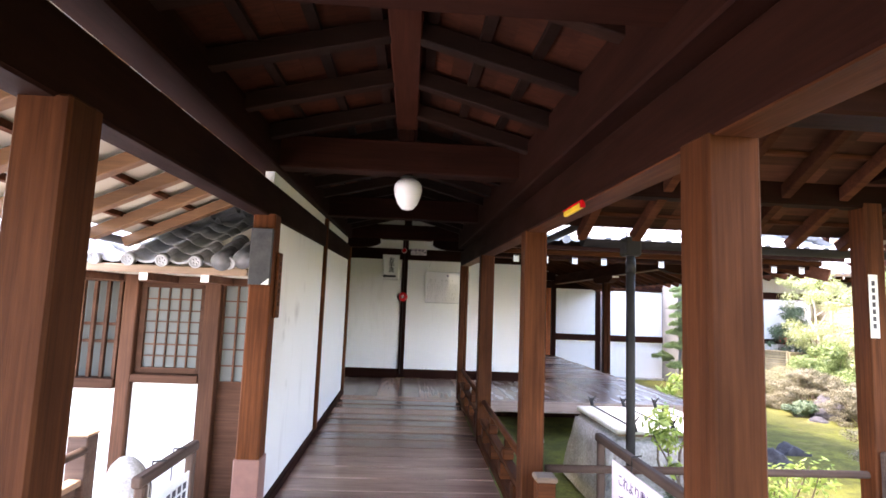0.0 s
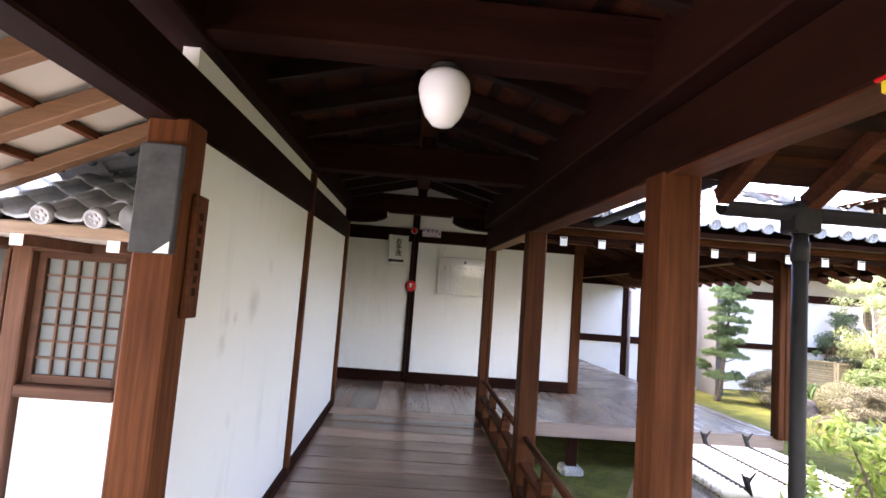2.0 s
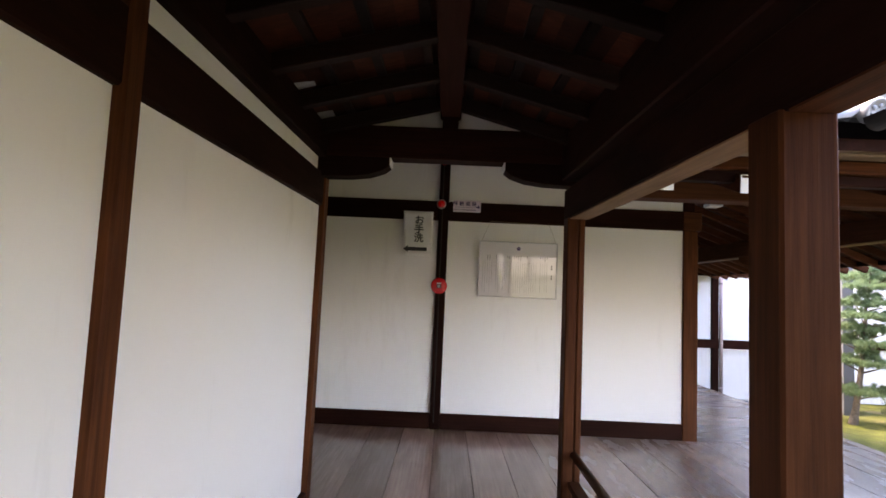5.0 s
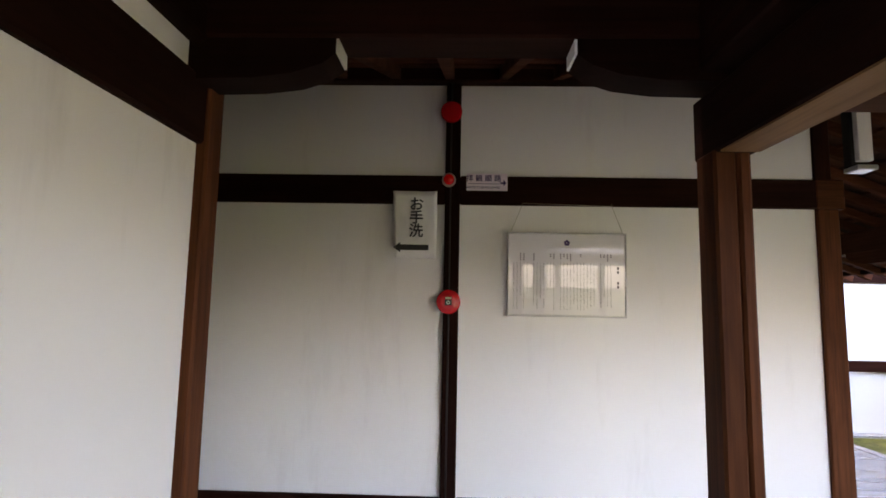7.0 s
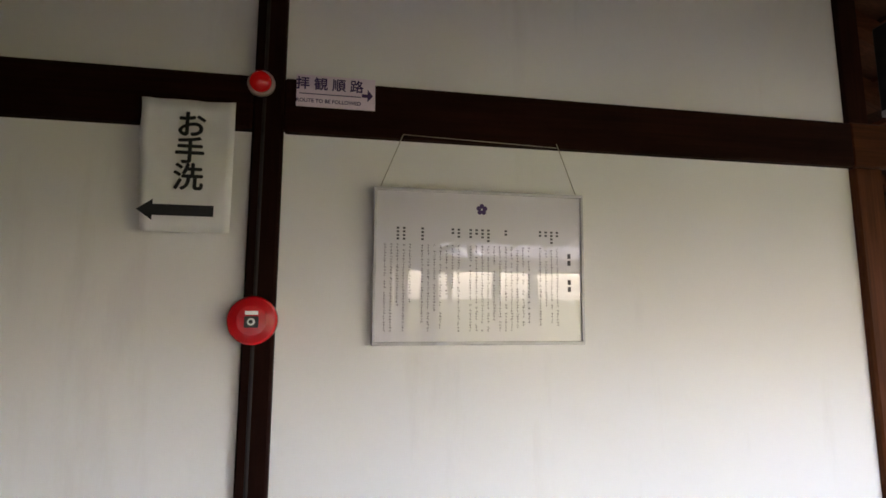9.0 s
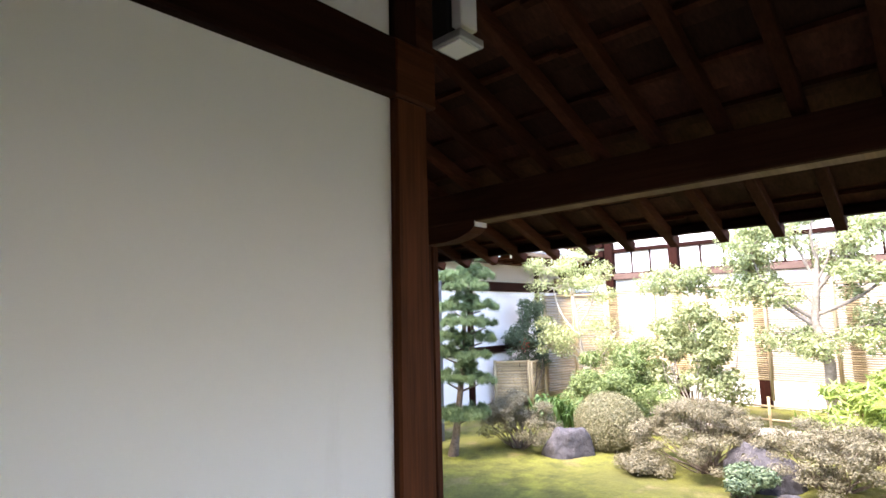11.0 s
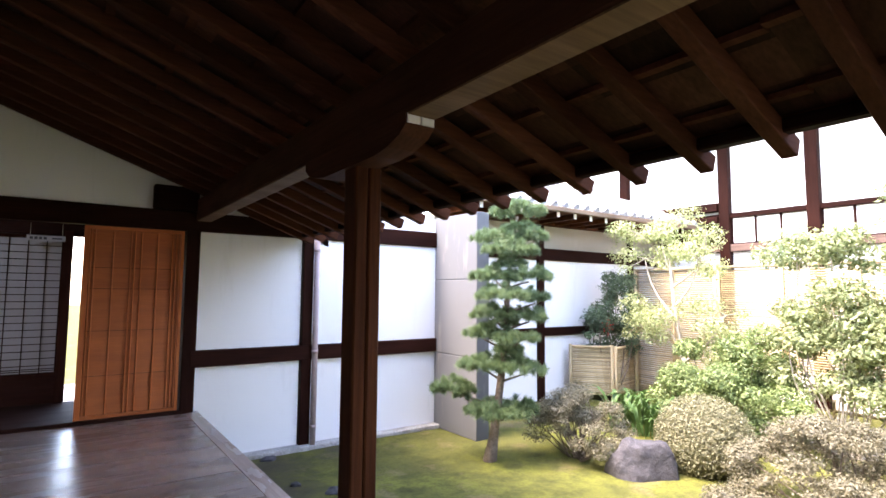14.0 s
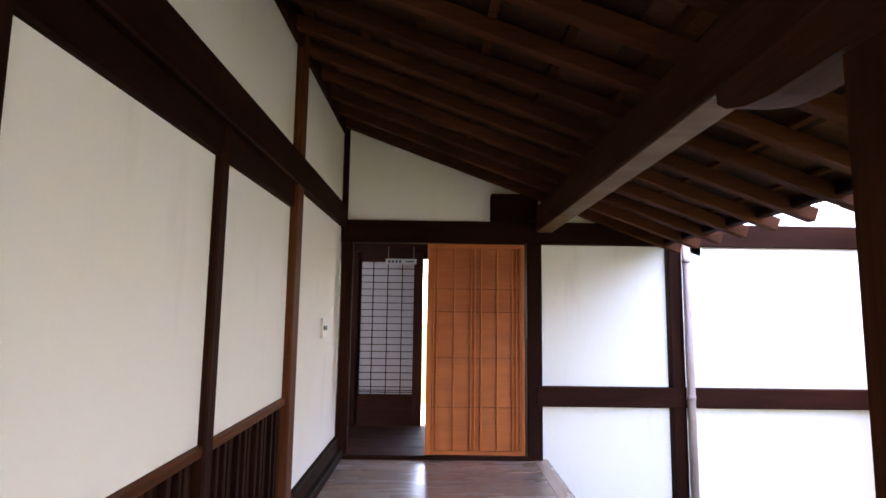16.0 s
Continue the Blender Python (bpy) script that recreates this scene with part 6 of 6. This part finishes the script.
shrub("sapling", "thin bare-branched sapling beside the side wall", "sapling", (9.85, 8.0, GZ), blob_clumps(39, 14, 0.5, 0.62, 0.6, 1.65, 0.10, 0.2), 520, 0.045, LEAF_W, BARK, 39, stems=9, spread=0.05, stem_r=0.009, shell=0.1, aspect=4)
shrub("well_bush", "leafy bright green young camellia beside the well", "bush", (2.42, 3.98, GZ), blob_clumps(40, 26, 0.33, 0.33, 0.62, 1.28, 0.10, 0.17), 1250, 0.036, LEAF_W, BARK, 40, stems=16, spread=0.03, stem_r=0.016, shell=0.1, aspect=2.3)
shrub("low_shrub", "low grey-green shrub at the foot of the well", "bush", (2.1, 3.98, GZ), blob_clumps(41, 8, 0.35, 0.2, 0.15, 0.4, 0.1, 0.16), 3500, 0.022, NAND, BARK, 41, shell=0.2)
shrub("well_bush", "leafy yellow-green young shrub near the well", "bush", (3.1, 4.1, GZ), blob_clumps(42, 14, 0.35, 0.35, 0.30, 0.75, 0.12, 0.18), 550, 0.032, LEAF_W, BARK, 42, stems=12, spread=0.05, stem_r=0.012, shell=0.1, aspect=2.3)


def broad_plant():
    s = thing("aspidistra", "clump of long arching dark green leaves", "plant", at=(9.35, 12.62, GZ))
    rnd = random.Random(7)
    for k in range(95):
        a = rnd.uniform(0, 6.283)
        r, h, w = rnd.uniform(0.22, 0.46), rnd.uniform(0.26, 0.52), rnd.uniform(0.020, 0.034)
        o = Vector((rnd.uniform(-0.35, 0.35), rnd.uniform(-0.5, 0.5), 0))
        d, t = Vector((math.cos(a), math.sin(a), 0)), Vector((-math.sin(a), math.cos(a), 0))
        bm = bmesh.new()
        prev = None
        for i in range(7):
            q = i / 6
            c = o + d * r * q * q + Vector((0, 0, h * math.sin(q * 2.0)))
            ww = w * math.sin(math.pi * min(q * 0.9 + 0.1, 1.0)) + 0.002
            row = [bm.verts.new(c - t * ww), bm.verts.new(c + Vector((0, 0, -ww * 0.4))), bm.verts.new(c + t * ww)]
            if prev:
                for j in range(2):
                    bm.faces.new((prev[j], prev[j + 1], row[j + 1], row[j]))
            prev = row
        part("leaf", bm, LEAF_D, s, smooth=True)


broad_plant()


def tree(name, label, at, trunk_pts, radii, branches, leafn, size, material, bark, seed, clump=(0.2, 0.34), fan=0.5):
    s = thing(name, label, "tree", at=at)
    rnd = random.Random(seed)
    bm = bmesh.new()
    for k in range(len(trunk_pts) - 1):
        a, b = Vector(trunk_pts[k]), Vector(trunk_pts[k + 1])
        tube(bm, a, b + (b - a) * 0.04, radii[k], radii[k + 1], 10, False)
    cl = []
    for frm, to, r in branches:
        e = limb(bm, frm, to, r, r * 0.45, rnd, 0.14, 8)
        for _ in range(6):
            rr = rnd.uniform(*clump)
            e2 = Vector(to) + Vector((rnd.uniform(-fan, fan), rnd.uniform(-fan, fan) * 1.2, rnd.uniform(-fan, fan) * 0.6))
            limb(bm, to, e2, r * 0.42, 0.005, rnd, 0.15, 6)
            cl.append((tuple(e2), (rr, rr, rr * 0.62), rr * rr))
    part("trunk", bm, bark, s, smooth=True)
    leaves(s, cl, leafn, size, material, seed, shell=0.3)


tree("garden_tree", "spreading evergreen tree with twisted pale trunk and light leaves", (10.2, 9.02, GZ),
     [(0, 0, -0.1), (0.0, 0.02, 0.6), (0.0, 0.0, 1.1), (0.0, 0.12, 1.65), (0, 0.05, 2.2), (0, 0.0, 2.75)], [0.085, 0.072, 0.066, 0.055, 0.042, 0.016],
     [((0, 0.10, 1.6), (0.05, 0.62, 2.05), 0.036), ((0, 0.12, 1.7), (-0.1, 0.80, 2.75), 0.030), ((0, 0.06, 2.2), (0.1, 0.50, 3.15), 0.026), ((0, 0.02, 2.5), (0, -0.12, 3.32), 0.022), ((0, 0.05, 2.1), (0, -0.70, 2.85), 0.030),
      ((0, 0.1, 1.75), (-0.1, -0.66, 2.2), 0.030), ((0, 0.05, 1.4), (0.1, -0.55, 1.62), 0.024), ((0, 0.0, 1.1), (0, 0.42, 1.5), 0.022), ((0, 0.05, 2.2), (-0.1, -0.15, 2.62), 0.024), ((0, 0.1, 1.9), (0.1, 0.95, 2.45), 0.022)], 20000, 0.029, LEAF_M, BARKT, 51, (0.16, 0.34), 0.34)
tree("garden_tree", "slender pale-barked tree with airy yellow-green crown", (10.5, 12.78, GZ),
     [(0, 0, -0.1), (0.0, -0.06, 0.5), (0.0, 0.05, 1.0), (0, 0.14, 1.6), (0, 0.2, 2.3)], [0.048, 0.040, 0.034, 0.028, 0.012],
     [((0, -0.05, 0.5), (-0.1, 0.72, 1.35), 0.026), ((0, 0.0, 0.8), (0, -0.62, 1.5), 0.024), ((0, 0.1, 1.4), (0, 0.62, 2.35), 0.022), ((0, 0.14, 1.6), (0, -0.25, 2.3), 0.020), ((0, 0.18, 2.1), (0, 0.28, 2.8), 0.018), ((0, 0.16, 1.8), (-0.1, 0.66, 2.75), 0.018),
      ((0, 0.16, 1.9), (0.1, -0.32, 2.65), 0.018), ((0, 0.05, 1.0), (0, 0.45, 1.5), 0.016), ((0, 0.0, 0.9), (0, -0.5, 1.05), 0.016)], 11000, 0.024, LEAF_Y, BARKP, 52, (0.14, 0.32), 0.32)


# ---- the covered well ----
def well():
    s = thing("stone_well", "rough granite well curb with a bamboo lid tied by black rope", "well", at=(2.55, 5.2, GZ))
    bm = bmesh.new()
    bmesh.ops.create_cone(bm, cap_ends=True, segments=4, radius1=0.98, radius2=0.80, depth=0.72, matrix=Matrix.Translation((0, 0, 0.33)) @ pose(0, 0, 0, 0, 0, 45))
    bmesh.ops.bevel(bm, geom=list(bm.edges), offset=0.05, segments=3, affect="EDGES")
    bmesh.ops.subdivide_edges(bm, edges=list(bm.edges), cuts=3, use_grid_fill=True)
    for v in bm.verts:
        v.co += v.normal * 0.02 * noise.noise(v.co * 6)
    part("curb", bm, STONE, s, smooth=True)
    lid = part("lid", boxm(-0.52, 0.52, -0.56, 0.56, 0.68, 0.70), WEATHER, s, m=pose(0, 0, 0, 0, 0, 0))
    for i in range(23):
        bm = bmesh.new()
        y = -0.55 + 1.1 * i / 22
        tube(bm, (-0.54, y, 0.722), (0.54, y, 0.722), 0.025, seg=8)
        part("cane", bm, plain("pale_cane", (0.76, 0.73, 0.64), 0.5) if i == 0 else bpy.data.materials["pale_cane"], s, m=pose(0, 0, 0, 0, 0, 0), smooth=True)
    for x in (-0.36, 0.0, 0.36):
        for i in range(22):
            y = -0.525 + 1.1 * i / 22
            part("rope", boxm(x - 0.014, x + 0.014, y - 0.019, y + 0.019, 0.738, 0.753, 0.004), ROPE, s, m=pose(0, 0, 0, 0, 0, 0))
        for y in (-0.56, 0.56):
            bm = bmesh.new()
            tube(bm, (x, y, 0.72), (x - 0.03, y + 0.01, 0.83), 0.016, 0.02, 8)
            tube(bm, (x - 0.02, y, 0.80), (x - 0.06, y, 0.85), 0.012, 0.006, 6)
            tube(bm, (x - 0.02, y, 0.80), (x + 0.03, y, 0.86), 0.012, 0.006, 6)
            part("knot", bm, ROPE, s, m=pose(0, 0, 0, 0, 0, 0), smooth=True)


well()
for i, (x, y, r) in enumerate(((1.45, 4.7, 0.2), (1.3, 4.2, 0.16), (3.6, 5.9, 0.22), (4.4, 12.2, 0.12), (4.55, 12.6, 0.1), (4.7, 11.7, 0.13), (4.5, 13.4, 0.11))):
    rock("rock", (x, y, GZ - 0.02), (r, r * 0.8, r * 0.6), 60 + i, "small dark edging stone half sunk in soil")

rr_ = random.Random(71)
for i in range(16):
    r = rr_.uniform(0.035, 0.08)
    rock("rock", (4.38 + 0.75 * rr_.random() ** 2, 10.6 + 3.6 * rr_.random(), GZ - 0.005), (r * 1.2, r, r * 0.6), 80 + i, "small dark edging stone half sunk in soil")


def berries():
    b = thing("nandina_berries", "loose cluster of small red nandina berries", "berries", at=(10.5, 14.12, 0.72))
    rnd = random.Random(9)
    bm = bmesh.new()
    for _ in range(34):
        bmesh.ops.create_icosphere(bm, subdivisions=1, radius=0.011, matrix=Matrix.Translation((rnd.gauss(0, 0.05), rnd.gauss(0, 0.05), rnd.gauss(0, 0.07))))
    tagged(part("berry_cluster", bm, BERRY, b, smooth=True), kind="stuff")
    bm = bmesh.new()
    limb(bm, (0.15, 0.2, -1.2), (0, 0, 0), 0.008, 0.004, rnd)
    part("stalk", bm, BARK, b)


berries()
